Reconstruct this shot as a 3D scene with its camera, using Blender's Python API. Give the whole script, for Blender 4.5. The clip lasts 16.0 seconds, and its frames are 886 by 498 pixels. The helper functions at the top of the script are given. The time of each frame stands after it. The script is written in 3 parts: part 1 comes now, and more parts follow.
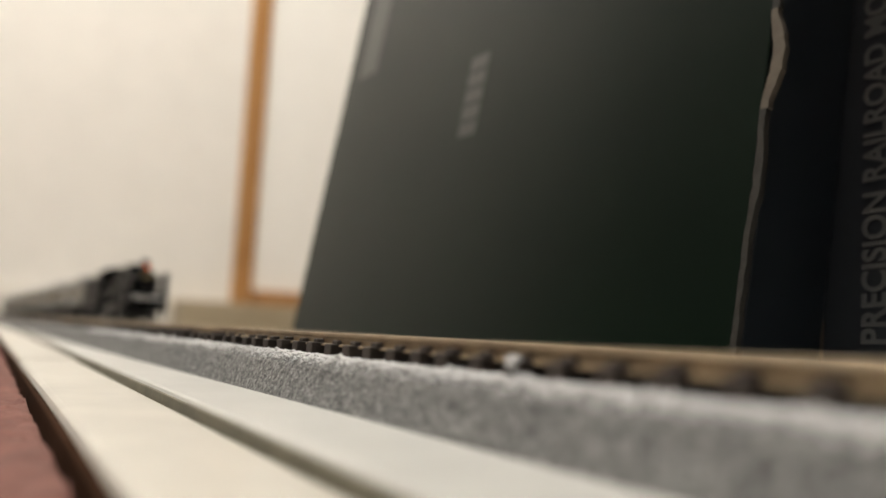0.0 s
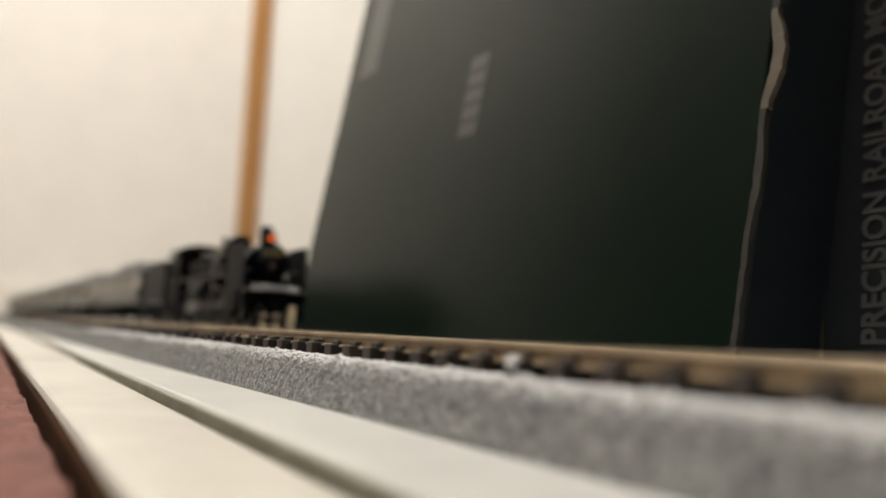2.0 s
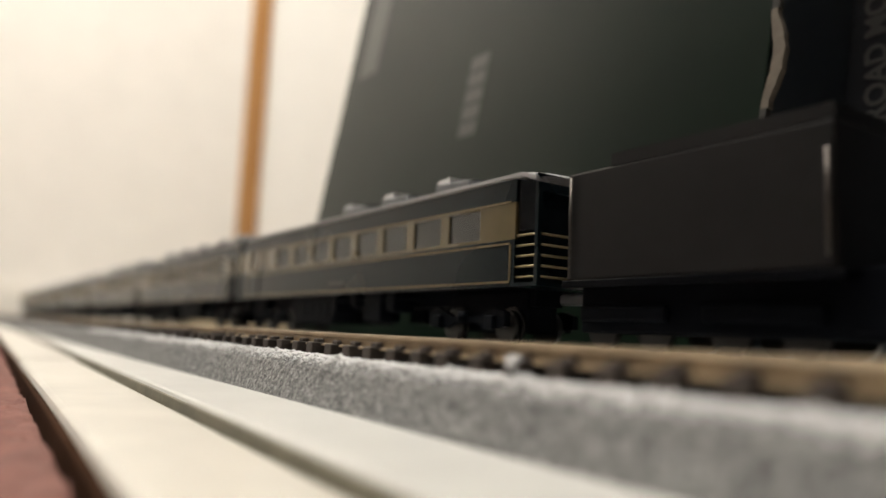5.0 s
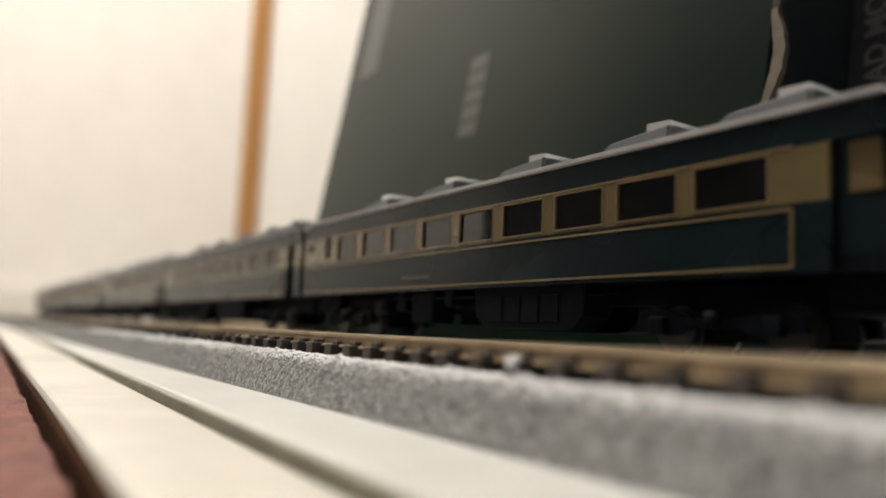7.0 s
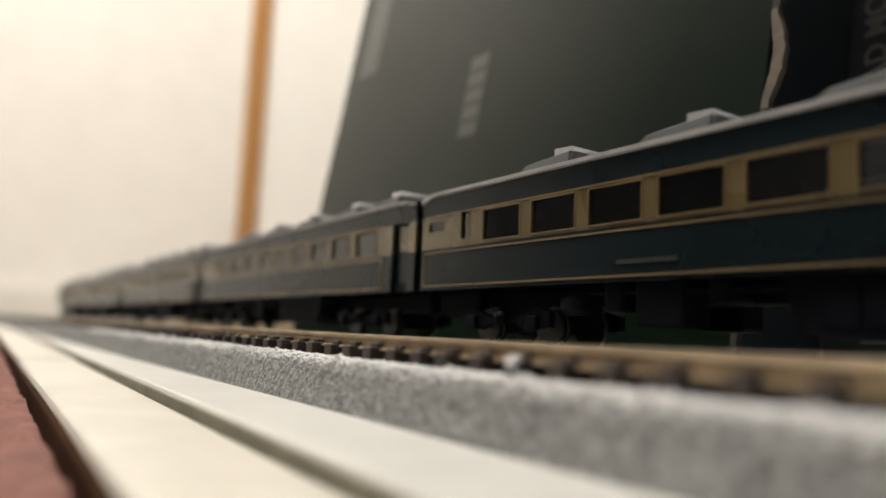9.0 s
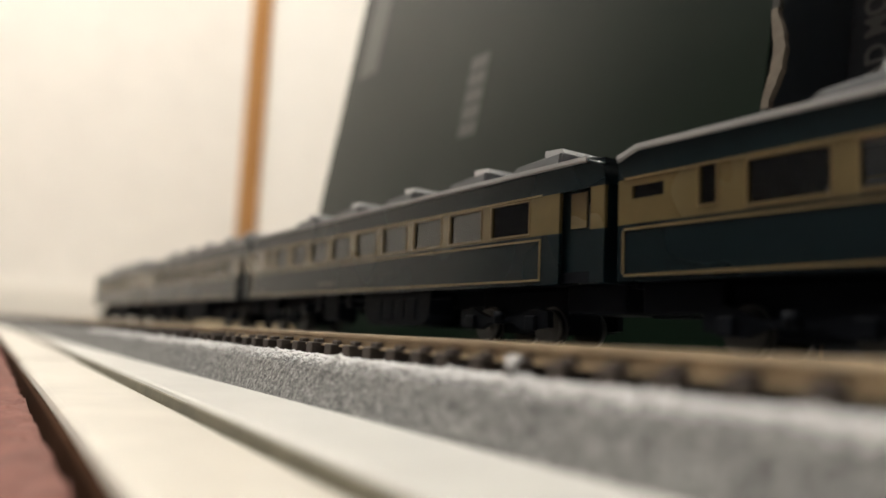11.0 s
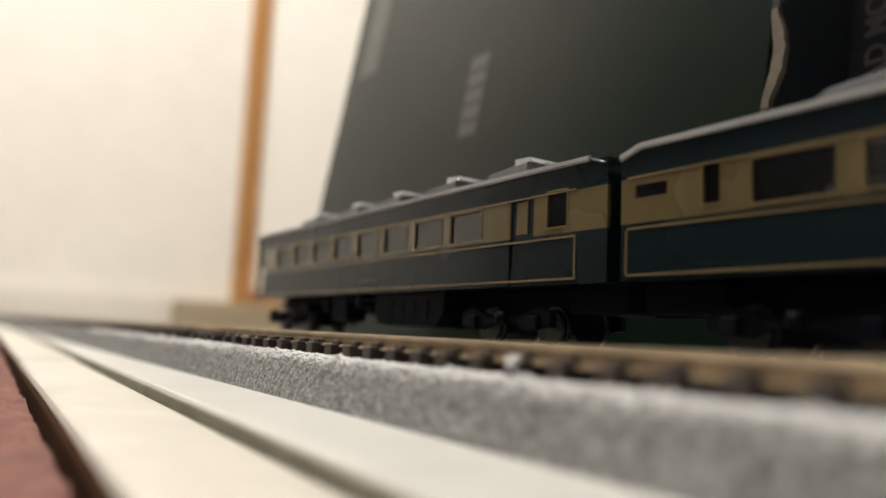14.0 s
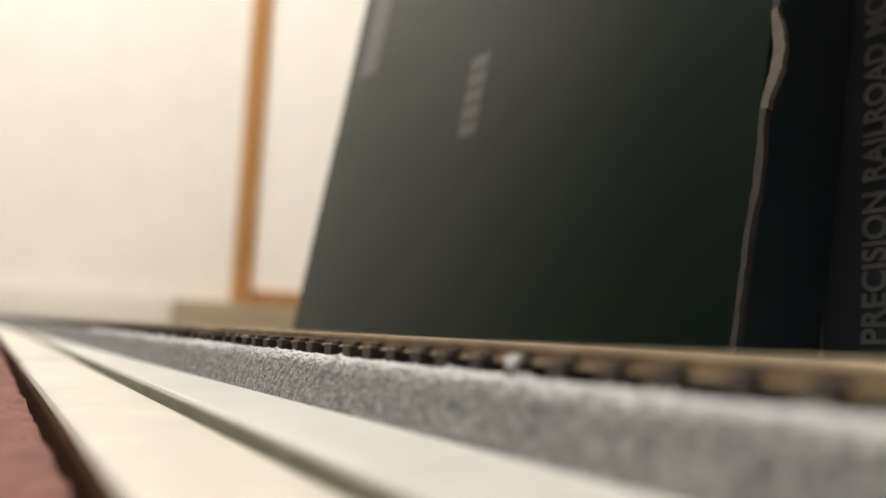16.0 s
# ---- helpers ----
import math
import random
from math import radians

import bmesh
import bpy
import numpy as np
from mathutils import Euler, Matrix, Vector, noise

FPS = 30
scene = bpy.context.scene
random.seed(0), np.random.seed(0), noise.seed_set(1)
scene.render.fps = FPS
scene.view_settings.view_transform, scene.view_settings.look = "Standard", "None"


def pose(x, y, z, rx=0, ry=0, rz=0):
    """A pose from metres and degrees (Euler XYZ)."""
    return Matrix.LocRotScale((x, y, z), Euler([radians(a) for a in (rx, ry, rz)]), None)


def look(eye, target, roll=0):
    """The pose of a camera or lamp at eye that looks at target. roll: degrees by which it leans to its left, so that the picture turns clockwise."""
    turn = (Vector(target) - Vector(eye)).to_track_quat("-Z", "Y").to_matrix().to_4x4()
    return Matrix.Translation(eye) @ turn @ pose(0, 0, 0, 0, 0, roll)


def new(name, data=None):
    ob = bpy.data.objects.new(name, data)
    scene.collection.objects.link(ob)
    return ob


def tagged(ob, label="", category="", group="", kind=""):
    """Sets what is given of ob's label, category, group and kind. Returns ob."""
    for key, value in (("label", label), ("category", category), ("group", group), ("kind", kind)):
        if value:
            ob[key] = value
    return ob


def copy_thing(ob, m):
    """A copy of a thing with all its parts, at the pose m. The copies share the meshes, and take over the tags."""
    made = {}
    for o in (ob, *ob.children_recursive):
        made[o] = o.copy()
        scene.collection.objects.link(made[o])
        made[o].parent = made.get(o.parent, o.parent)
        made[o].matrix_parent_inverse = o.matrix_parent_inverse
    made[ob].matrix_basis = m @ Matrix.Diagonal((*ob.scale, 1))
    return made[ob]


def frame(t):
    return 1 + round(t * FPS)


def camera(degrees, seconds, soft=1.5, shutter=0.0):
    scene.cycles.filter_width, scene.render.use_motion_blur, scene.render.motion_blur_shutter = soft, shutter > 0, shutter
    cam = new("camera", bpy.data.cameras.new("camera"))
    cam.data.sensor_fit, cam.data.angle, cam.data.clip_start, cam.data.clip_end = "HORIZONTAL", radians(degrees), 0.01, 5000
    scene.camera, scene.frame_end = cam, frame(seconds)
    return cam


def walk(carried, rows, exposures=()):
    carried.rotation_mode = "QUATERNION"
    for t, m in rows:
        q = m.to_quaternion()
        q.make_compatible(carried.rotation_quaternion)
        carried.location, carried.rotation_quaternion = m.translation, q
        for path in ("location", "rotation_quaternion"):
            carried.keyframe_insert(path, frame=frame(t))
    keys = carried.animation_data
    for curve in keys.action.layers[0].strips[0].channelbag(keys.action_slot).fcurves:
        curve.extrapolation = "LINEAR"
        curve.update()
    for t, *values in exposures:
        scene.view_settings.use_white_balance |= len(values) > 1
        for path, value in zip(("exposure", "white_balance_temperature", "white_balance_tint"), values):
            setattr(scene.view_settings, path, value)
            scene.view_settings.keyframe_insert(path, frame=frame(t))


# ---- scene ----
# The camera stands still, low beside the track.
EYE = Vector((0.0, 0.0, 0.0175))
YAW, PITCH, ROLL, FOV = 33.6, 6.64, 2.58, 62.6
cam = camera(FOV, 16.0, soft=1.5, shutter=0.12)
cam.data.dof.use_dof = True
cam.data.dof.focus_distance = 0.112
cam.data.dof.aperture_fstop = 11.0
AIM = Vector((math.sin(radians(YAW)) * math.cos(radians(PITCH)), math.cos(radians(YAW)) * math.cos(radians(PITCH)), math.sin(radians(PITCH))))
walk(cam, [(0.0, look(EYE, EYE + AIM, ROLL)), (16.0, look(EYE, EYE + AIM, ROLL))], exposures=[(0.0, -0.15), (3.5, -0.02), (6.5, 0.08), (16.0, 0.08)])

# ---- light ----
world = bpy.data.worlds.new("room_air")
scene.world = world
world.use_nodes = True
world.node_tree.nodes["Background"].inputs[0].default_value = (0.9, 0.8, 0.7, 1)
world.node_tree.nodes["Background"].inputs[1].default_value = 0.0


# A globe of light under the ceiling lamp.
LAMP_AT = (-0.35, 0.55)
globe = bpy.data.lights.new("ceiling_lamp_light", "POINT")
globe.energy, globe.color, globe.shadow_soft_size = 128, (1.0, 0.97, 0.915), 0.26
globe_ob = new("ceiling_lamp_light", globe)
globe_ob.location = (*LAMP_AT, 1.98)


# ---- materials ----
def material(name, colour, rough=0.5, metal=0.0, vary=0.15, scale=200.0, bump=0.0, bump_scale=600.0, coat=0.0, second=None, glow=0.0, spec=0.5):
    """A surface whose colour wanders at two scales, with fine relief."""
    m = bpy.data.materials.new(name)
    m.use_nodes = True
    nt = m.node_tree
    b = nt.nodes["Principled BSDF"]
    b.inputs["Roughness"].default_value, b.inputs["Metallic"].default_value = rough, metal
    b.inputs["Coat Weight"].default_value, b.inputs["Coat Roughness"].default_value = coat, 0.10
    b.inputs["Specular IOR Level"].default_value = spec
    co = nt.nodes.new("ShaderNodeTexCoord")
    n1, n2 = nt.nodes.new("ShaderNodeTexNoise"), nt.nodes.new("ShaderNodeTexNoise")
    n1.inputs["Scale"].default_value, n2.inputs["Scale"].default_value = scale, scale * 0.13
    n1.inputs["Detail"].default_value = 5
    for n in (n1, n2):
        nt.links.new(co.outputs["Object"], n.inputs["Vector"])
    add = nt.nodes.new("ShaderNodeMath")
    add.operation = "ADD"
    nt.links.new(n1.outputs["Fac"], add.inputs[0])
    nt.links.new(n2.outputs["Fac"], add.inputs[1])
    ramp = nt.nodes.new("ShaderNodeMapRange")
    ramp.inputs["From Min"].default_value, ramp.inputs["From Max"].default_value = 0.7, 1.3
    nt.links.new(add.outputs[0], ramp.inputs["Value"])
    mix = nt.nodes.new("ShaderNodeMix")
    mix.data_type = "RGBA"
    lo = [c * (1 - vary) for c in colour]
    hi = [min(1, c * (1 + vary)) for c in (second or colour)]
    mix.inputs[6].default_value, mix.inputs[7].default_value = (*lo, 1), (*hi, 1)
    nt.links.new(ramp.outputs[0], mix.inputs[0])
    nt.links.new(mix.outputs[2], b.inputs["Base Color"])
    rr = nt.nodes.new("ShaderNodeMapRange")
    rr.inputs["To Min"].default_value, rr.inputs["To Max"].default_value = max(0.02, rough - 0.08), min(1, rough + 0.08)
    nt.links.new(n2.outputs["Fac"], rr.inputs["Value"])
    nt.links.new(rr.outputs[0], b.inputs["Roughness"])
    if bump:
        n3, bp = nt.nodes.new("ShaderNodeTexNoise"), nt.nodes.new("ShaderNodeBump")
        n3.inputs["Scale"].default_value, n3.inputs["Detail"].default_value = bump_scale, 4
        bp.inputs["Strength"].default_value, bp.inputs["Distance"].default_value = bump, 0.001
        nt.links.new(co.outputs["Object"], n3.inputs["Vector"])
        nt.links.new(n3.outputs["Fac"], bp.inputs["Height"])
        nt.links.new(bp.outputs[0], b.inputs["Normal"])
    if glow:
        b.inputs["Emission Color"].default_value, b.inputs["Emission Strength"].default_value = (*colour, 1), glow
    return m


def ballast_material():
    """Moulded grey granules: light and dark grains about a millimetre across."""
    m = material("grey_ballast", (0.20, 0.20, 0.195), 0.85, vary=0.2, scale=60)
    nt = m.node_tree
    b = nt.nodes["Principled BSDF"]
    co = nt.nodes.new("ShaderNodeTexCoord")
    v = nt.nodes.new("ShaderNodeTexVoronoi")
    v.inputs["Scale"].default_value = 2500
    nt.links.new(co.outputs["Object"], v.inputs["Vector"])
    sep = nt.nodes.new("ShaderNodeSeparateColor")
    nt.links.new(v.outputs["Color"], sep.inputs[0])
    r = nt.nodes.new("ShaderNodeValToRGB")
    e = r.color_ramp.elements
    e[0].position, e[0].color = 0.0, (0.065, 0.065, 0.065, 1)
    e[1].position, e[1].color = 1.0, (0.31, 0.31, 0.30, 1)
    k = e.new(0.55)
    k.color = (0.165, 0.165, 0.160, 1)
    nt.links.new(sep.outputs[0], r.inputs[0])
    nt.links.new(r.outputs[0], b.inputs["Base Color"])
    bp = nt.nodes.new("ShaderNodeBump")
    bp.inputs["Strength"].default_value, bp.inputs["Distance"].default_value, bp.invert = 0.4, 0.0003, True
    nt.links.new(v.outputs["Distance"], bp.inputs["Height"])
    nt.links.new(bp.outputs[0], b.inputs["Normal"])
    return m


def wood_material(name, dark, light, rough=0.45, along=(40, 40, 4)):
    m = material(name, dark, rough, vary=0.1, scale=30)
    nt = m.node_tree
    b = nt.nodes["Principled BSDF"]
    co, mp = nt.nodes.new("ShaderNodeTexCoord"), nt.nodes.new("ShaderNodeMapping")
    mp.inputs["Scale"].default_value = along
    n = nt.nodes.new("ShaderNodeTexNoise")
    n.inputs["Scale"].default_value, n.inputs["Detail"].default_value, n.inputs["Distortion"].default_value = 2.2, 6, 0.6
    nt.links.new(co.outputs["Object"], mp.inputs["Vector"])
    nt.links.new(mp.outputs[0], n.inputs["Vector"])
    r = nt.nodes.new("ShaderNodeValToRGB")
    r.color_ramp.elements[0].position, r.color_ramp.elements[0].color = 0.35, (*dark, 1)
    r.color_ramp.elements[1].position, r.color_ramp.elements[1].color = 0.68, (*light, 1)
    nt.links.new(n.outputs["Fac"], r.inputs[0])
    nt.links.new(r.outputs[0], b.inputs["Base Color"])
    return m


def glass_material(name, tint=(0.95, 0.96, 0.95)):
    """A thin clear pane: it lets light straight through and mirrors at a slant."""
    m = bpy.data.materials.new(name)
    m.use_nodes = True
    nt = m.node_tree
    nt.nodes.remove(nt.nodes["Principled BSDF"])
    clear, gloss = nt.nodes.new("ShaderNodeBsdfTransparent"), nt.nodes.new("ShaderNodeBsdfGlossy")
    clear.inputs[0].default_value = (*tint, 1)
    gloss.inputs["Roughness"].default_value = 0.03
    fr, mix = nt.nodes.new("ShaderNodeFresnel"), nt.nodes.new("ShaderNodeMixShader")
    fr.inputs["IOR"].default_value = 2.0
    nt.links.new(fr.outputs[0], mix.inputs[0])
    nt.links.new(clear.outputs[0], mix.inputs[1])
    nt.links.new(gloss.outputs[0], mix.inputs[2])
    nt.links.new(mix.outputs[0], nt.nodes["Material Output"].inputs[0])
    return m


DARK_WOOD = wood_material("dark_grey_panelling", (0.050, 0.051, 0.056), (0.074, 0.075, 0.081), 0.5, (40, 40, 4))
CEILING_WOOD = wood_material("white_ceiling_boards", (0.72, 0.70, 0.66), (0.80, 0.78, 0.74), 0.6, (4, 40, 40))
PLASTER = material("cream_plaster", (0.86, 0.825, 0.765), 0.9, vary=0.03, scale=14, bump=0.15, bump_scale=180)
PANEL_PAPER = material("white_sliding_panel_paper", (0.93, 0.905, 0.85), 0.85, vary=0.02, scale=14, bump=0.1, bump_scale=180)
BASE_PAINT = material("white_baseboard_paint", (0.82, 0.78, 0.71), 0.45, vary=0.03, scale=20)
PINE = wood_material("orange_pine", (0.36, 0.17, 0.055), (0.52, 0.27, 0.10), 0.4)
PALE_WOOD = wood_material("pale_wood", (0.36, 0.29, 0.19), (0.48, 0.40, 0.28), 0.55, (4, 40, 40))
FLOOR_WOOD = wood_material("floor_wood", (0.11, 0.085, 0.06), (0.17, 0.13, 0.095), 0.4, (40, 4, 40))
SILL_STEP = material("warm_cream_step_paint", (0.595, 0.57, 0.51), 0.33, vary=0.13, scale=70, bump=0.08, bump_scale=300)
SILL = material("cream_sill_paint", (0.55, 0.55, 0.525), 0.35, vary=0.09, scale=90, bump=0.08, bump_scale=300)
# Olive brown with the shade of the step's upright face in its colour.
SHADED_JOINT = material("shaded_olive_joint", (0.17, 0.155, 0.11), 0.7, vary=0.25, scale=150, bump=0.2)
# Brown wood; the shade on the sill's side face is put into its colour.
SILL_EDGE = material("shaded_sill_edge", (0.040, 0.019, 0.010), 0.9, vary=0.3, scale=120, bump=0.2, spec=0.03)
CARPET = material("red_carpet_pile", (0.205, 0.094, 0.077), 0.95, vary=0.25, scale=400, bump=0.4, bump_scale=900)
BALLAST = ballast_material()
# Paler than the bed: on the loose grains it paints the light on the shoulder.
PALE_GRAIN = material("pale_ballast_grain", (0.60, 0.60, 0.60), 0.8, vary=0.2, scale=500)
SLEEPER = material("brown_plastic_sleeper", (0.046, 0.034, 0.027), 0.6, vary=0.3, scale=500, bump=0.2)
RAIL = material("brown_rail", (0.24, 0.175, 0.105), 0.42, metal=0.25, vary=0.25, scale=240, second=(0.33, 0.25, 0.155))
GREEN = material("dark_green_box_paper", (0.0047, 0.0106, 0.0061), 0.30, vary=0.12, scale=40, bump=0.015, bump_scale=900, spec=0.19)
BLACK_PAPER = material("black_box_paper", (0.011, 0.015, 0.020), 0.4, vary=0.2, scale=60)
NAVY_PAPER = material("navy_box_paper", (0.036, 0.041, 0.050), 0.45, vary=0.2, scale=60)
CARD = material("worn_card_edge", (0.12, 0.098, 0.074), 0.85, vary=0.25, scale=300, bump=0.3)
DULL_CARD = material("scuffed_card_edge", (0.028, 0.025, 0.020), 0.85, vary=0.35, scale=120, bump=0.3)
PRINT = material("grey_print", (0.044, 0.046, 0.041), 0.32, vary=0.1)
WHITE_PRINT = material("white_print", (0.15, 0.15, 0.15), 0.6, vary=0.1)
BLUE = material("dark_blue_coach_paint", (0.0040, 0.0108, 0.0140), 0.28, vary=0.15, scale=300, coat=0.10, spec=0.28)
CREAM = material("cream_coach_paint", (0.130, 0.098, 0.042), 0.27, vary=0.08, scale=300, coat=0.7)
GOLD = material("gold_line_paint", (0.21, 0.155, 0.075), 0.35, metal=0.2, vary=0.1, scale=300)
ROOF = material("grey_roof_paint", (0.36, 0.365, 0.37), 0.45, vary=0.12, scale=200)
# Bright silver that paints the glint on the roof units.
SILVER = material("silver_roof_glint", (0.78, 0.79, 0.80), 0.22, metal=0.5, vary=0.12, scale=300)
DARK_UNIT = material("dark_grey_roof_unit", (0.115, 0.12, 0.125), 0.5, vary=0.15, scale=300)
UNDER = material("black_underframe_plastic", (0.0042, 0.0052, 0.0078), 0.6, vary=0.25, scale=400, bump=0.1, spec=0.06)
WHEEL = material("dark_wheel_metal", (0.045, 0.042, 0.040), 0.40, metal=0.4, vary=0.2, scale=400)
LOCO = material("black_loco_paint", (0.0030, 0.0035, 0.0048), 0.20, vary=0.3, scale=300, coat=0.12, spec=0.25)
LOCO_DULL = material("matt_black_plate", (0.0050, 0.0055, 0.0070), 0.55, vary=0.15, scale=250, spec=0.15)
TENDER = material("dark_grey_tender_plate", (0.0105, 0.0100, 0.0100), 0.5, vary=0.15, scale=250, spec=0.2)
ROD = material("dull_steel_rod", (0.105, 0.090, 0.080), 0.38, metal=0.6, vary=0.2, scale=500)
BRASS = material("brass_plate", (0.30, 0.24, 0.11), 0.45, metal=0.3, vary=0.15, scale=500)
WHITE_LINE = material("white_edge_paint", (0.80, 0.80, 0.82), 0.4, vary=0.05)
LAMP_GLOW = material("orange_lamp_glow", (1.0, 0.15, 0.02), 0.4, vary=0.02, glow=0.75)
SEAT = material("seat_plastic", (0.62, 0.40, 0.33), 0.7, vary=0.15, scale=300)
RAIL_GOLD = material("bright_gold_railing", (0.34, 0.27, 0.14), 0.35, metal=0.2, vary=0.1, scale=300)
SEAT_WHITE = material("seat_cover_white", (0.80, 0.76, 0.70), 0.7, vary=0.1, scale=300)
GLASS = glass_material("coach_window_glass")
LAMP_SHADE = material("ceiling_lamp_diffuser", (1.0, 0.88, 0.74), 0.5, vary=0.02, glow=3.0)


# ---- mesh helpers ----
def bx(bm, x0, x1, y0, y1, z0, z1, bevel=0.0, mat=0):
    vs = [bm.verts.new((x, y, z)) for x in (x0, x1) for y in (y0, y1) for z in (z0, z1)]
    fs = [bm.faces.new([vs[i] for i in f]) for f in ((0, 1, 3, 2), (4, 6, 7, 5), (0, 4, 5, 1), (2, 3, 7, 6), (0, 2, 6, 4), (1, 5, 7, 3))]
    for f in fs:
        f.material_index = mat
    if bevel:
        es = list({e for f in fs for e in f.edges})
        bmesh.ops.bevel(bm, geom=es, offset=bevel, segments=2, affect="EDGES", profile=0.5)
    return bm


def cyl(bm, p0, p1, r0, r1=None, seg=20, caps=True):
    """A round bar or cone from p0 to p1."""
    r1 = r0 if r1 is None else r1
    p0, p1 = Vector(p0), Vector(p1)
    q = (p1 - p0).to_track_quat("Z", "Y")
    rings = []
    for p, r in ((p0, r0), (p1, r1)):
        rings.append([bm.verts.new(p + q @ Vector((r * math.cos(2 * math.pi * i / seg), r * math.sin(2 * math.pi * i / seg), 0))) for i in range(seg)])
    for i in range(seg):
        j = (i + 1) % seg
        f = bm.faces.new((rings[0][i], rings[0][j], rings[1][j], rings[1][i]))
        f.smooth = True
    if caps:
        bm.faces.new(rings[0][::-1])
        bm.faces.new(rings[1])
    return bm


def prism(bm, outline, a0, a1, axis="y", smooth=False, mat=0):
    """An outline of two coordinates, drawn out along the third axis."""
    def at(p, a):
        return {"y": (p[0], a, p[1]), "x": (a, p[0], p[1]), "z": (p[0], p[1], a)}[axis]
    lo = [bm.verts.new(at(p, a0)) for p in outline]
    hi = [bm.verts.new(at(p, a1)) for p in outline]
    n = len(outline)
    made = []
    for i in range(n):
        j = (i + 1) % n
        f = bm.faces.new((lo[i], lo[j], hi[j], hi[i]))
        f.smooth = smooth
        made.append(f)
    made += [bm.faces.new(lo[::-1]), bm.faces.new(hi)]
    for f in made:
        f.material_index = mat
    bmesh.ops.recalc_face_normals(bm, faces=made)
    return bm


def ring(bm, centre, r_out, r_in, w, seg=28):
    """A wheel rim whose axle lies along x."""
    cx, cy, cz = centre
    loops = []
    for x, r in ((cx - w / 2, r_in), (cx - w / 2, r_out), (cx + w / 2, r_out), (cx + w / 2, r_in)):
        loops.append([bm.verts.new((x, cy + r * math.cos(2 * math.pi * i / seg), cz + r * math.sin(2 * math.pi * i / seg))) for i in range(seg)])
    for k in range(4):
        for i in range(seg):
            bm.faces.new((loops[k][i], loops[k][(i + 1) % seg], loops[(k + 1) % 4][(i + 1) % seg], loops[(k + 1) % 4][i]))
    bmesh.ops.recalc_face_normals(bm, faces=bm.faces[:])
    return bm


def mesh_of(name, bm, mats):
    me = bpy.data.meshes.new(name)
    bm.to_mesh(me)
    bm.free()
    for m in (mats if isinstance(mats, (list, tuple)) else [mats]):
        me.materials.append(m)
    return me


def part(name, bm, mats, parent, label=""):
    ob = new(name, mesh_of(name, bm, mats))
    ob.parent = parent
    if label:
        ob["label"] = label
    return ob


def thing(name, label, category, group="", kind="", at=None):
    ob = new(name)
    if at is not None:
        ob.matrix_basis = at
    return tagged(ob, label, category, group, kind)


def solid(name, bm, mats, label, category, kind="", group=""):
    return tagged(new(name, mesh_of(name, bm, mats)), label, category, group, kind)


def B():
    return bmesh.new()


# ---- the room ----
WALL_Y, WEST, EAST, SOUTH, TOP = 1.78, -2.5, 2.2, -2.6, 2.4
FLOOR_Z = -0.018

solid("floor", bx(B(), WEST, EAST, SOUTH, WALL_Y + 0.1, FLOOR_Z - 0.05, FLOOR_Z - 0.004), FLOOR_WOOD, "brown wooden floor under the sill", "floor", "structure")
solid("ceiling", bx(B(), WEST, EAST, SOUTH, WALL_Y + 0.2, TOP, TOP + 0.05), CEILING_WOOD, "white boarded ceiling", "ceiling", "structure")
solid("wall_north", bx(B(), WEST, 0.60, WALL_Y, WALL_Y + 0.1, FLOOR_Z - 0.004, TOP), PLASTER, "cream plaster wall behind the track", "wall", "structure")
solid("wall_recess", bx(B(), 0.60, EAST, WALL_Y + 0.010, WALL_Y + 0.15, FLOOR_Z - 0.004, TOP), PANEL_PAPER, "cream sliding wall panel in a wooden frame", "wall", "structure")
solid("wall_south", bx(B(), WEST, EAST, SOUTH - 0.1, SOUTH, FLOOR_Z - 0.004, TOP), DARK_WOOD, "dark grey panelled wall", "wall", "structure")
solid("wall_east", bx(B(), EAST, EAST + 0.1, SOUTH, WALL_Y + 0.1, FLOOR_Z - 0.004, TOP), PLASTER, "cream plaster wall", "wall", "structure")
solid("wall_west", bx(B(), WEST - 0.1, WEST, SOUTH, WALL_Y + 0.1, FLOOR_Z - 0.004, TOP), DARK_WOOD, "dark grey panelled wall", "wall", "structure")
# Added out of view: cuts off the pale wall in the coach windows' reflections.
solid("wall_panel", bx(B(), WEST, -1.18, WALL_Y - 0.03, WALL_Y - 0.002, FLOOR_Z - 0.004, TOP), DARK_WOOD, "unseen dark grey panel that ends the bright wall's reflection", "wall panel", "structure")
solid("baseboard", bx(B(), -1.178, 0.425, WALL_Y - 0.012, WALL_Y - 0.001, FLOOR_Z - 0.004, 0.078, 0.002), BASE_PAINT, "white painted baseboard along the wall", "baseboard", "structure")
frame_thing = thing("door_frame", "orange pine frame of a sliding door on a pale sill", "door frame", kind="structure")
part("post", bx(B(), 0.562, 0.613, WALL_Y - 0.006, WALL_Y + 0.04, 0.070, TOP, 0.002), PINE, frame_thing)
part("bottom_rail", bx(B(), 0.615, 1.4, WALL_Y - 0.012, WALL_Y + 0.045, 0.070, 0.105, 0.002), PINE, frame_thing)
part("sill_beam", bx(B(), 0.428, 1.4, WALL_Y - 0.06, WALL_Y + 0.04, FLOOR_Z - 0.004, 0.069, 0.003), PALE_WOOD, frame_thing, "pale wooden sill beam")
lamp = thing("ceiling_lamp", "round ceiling lamp with warm white diffuser", "ceiling lamp")
part("base", cyl(B(), (*LAMP_AT, TOP - 0.03), (*LAMP_AT, TOP), 0.2, seg=32), BASE_PAINT, lamp)
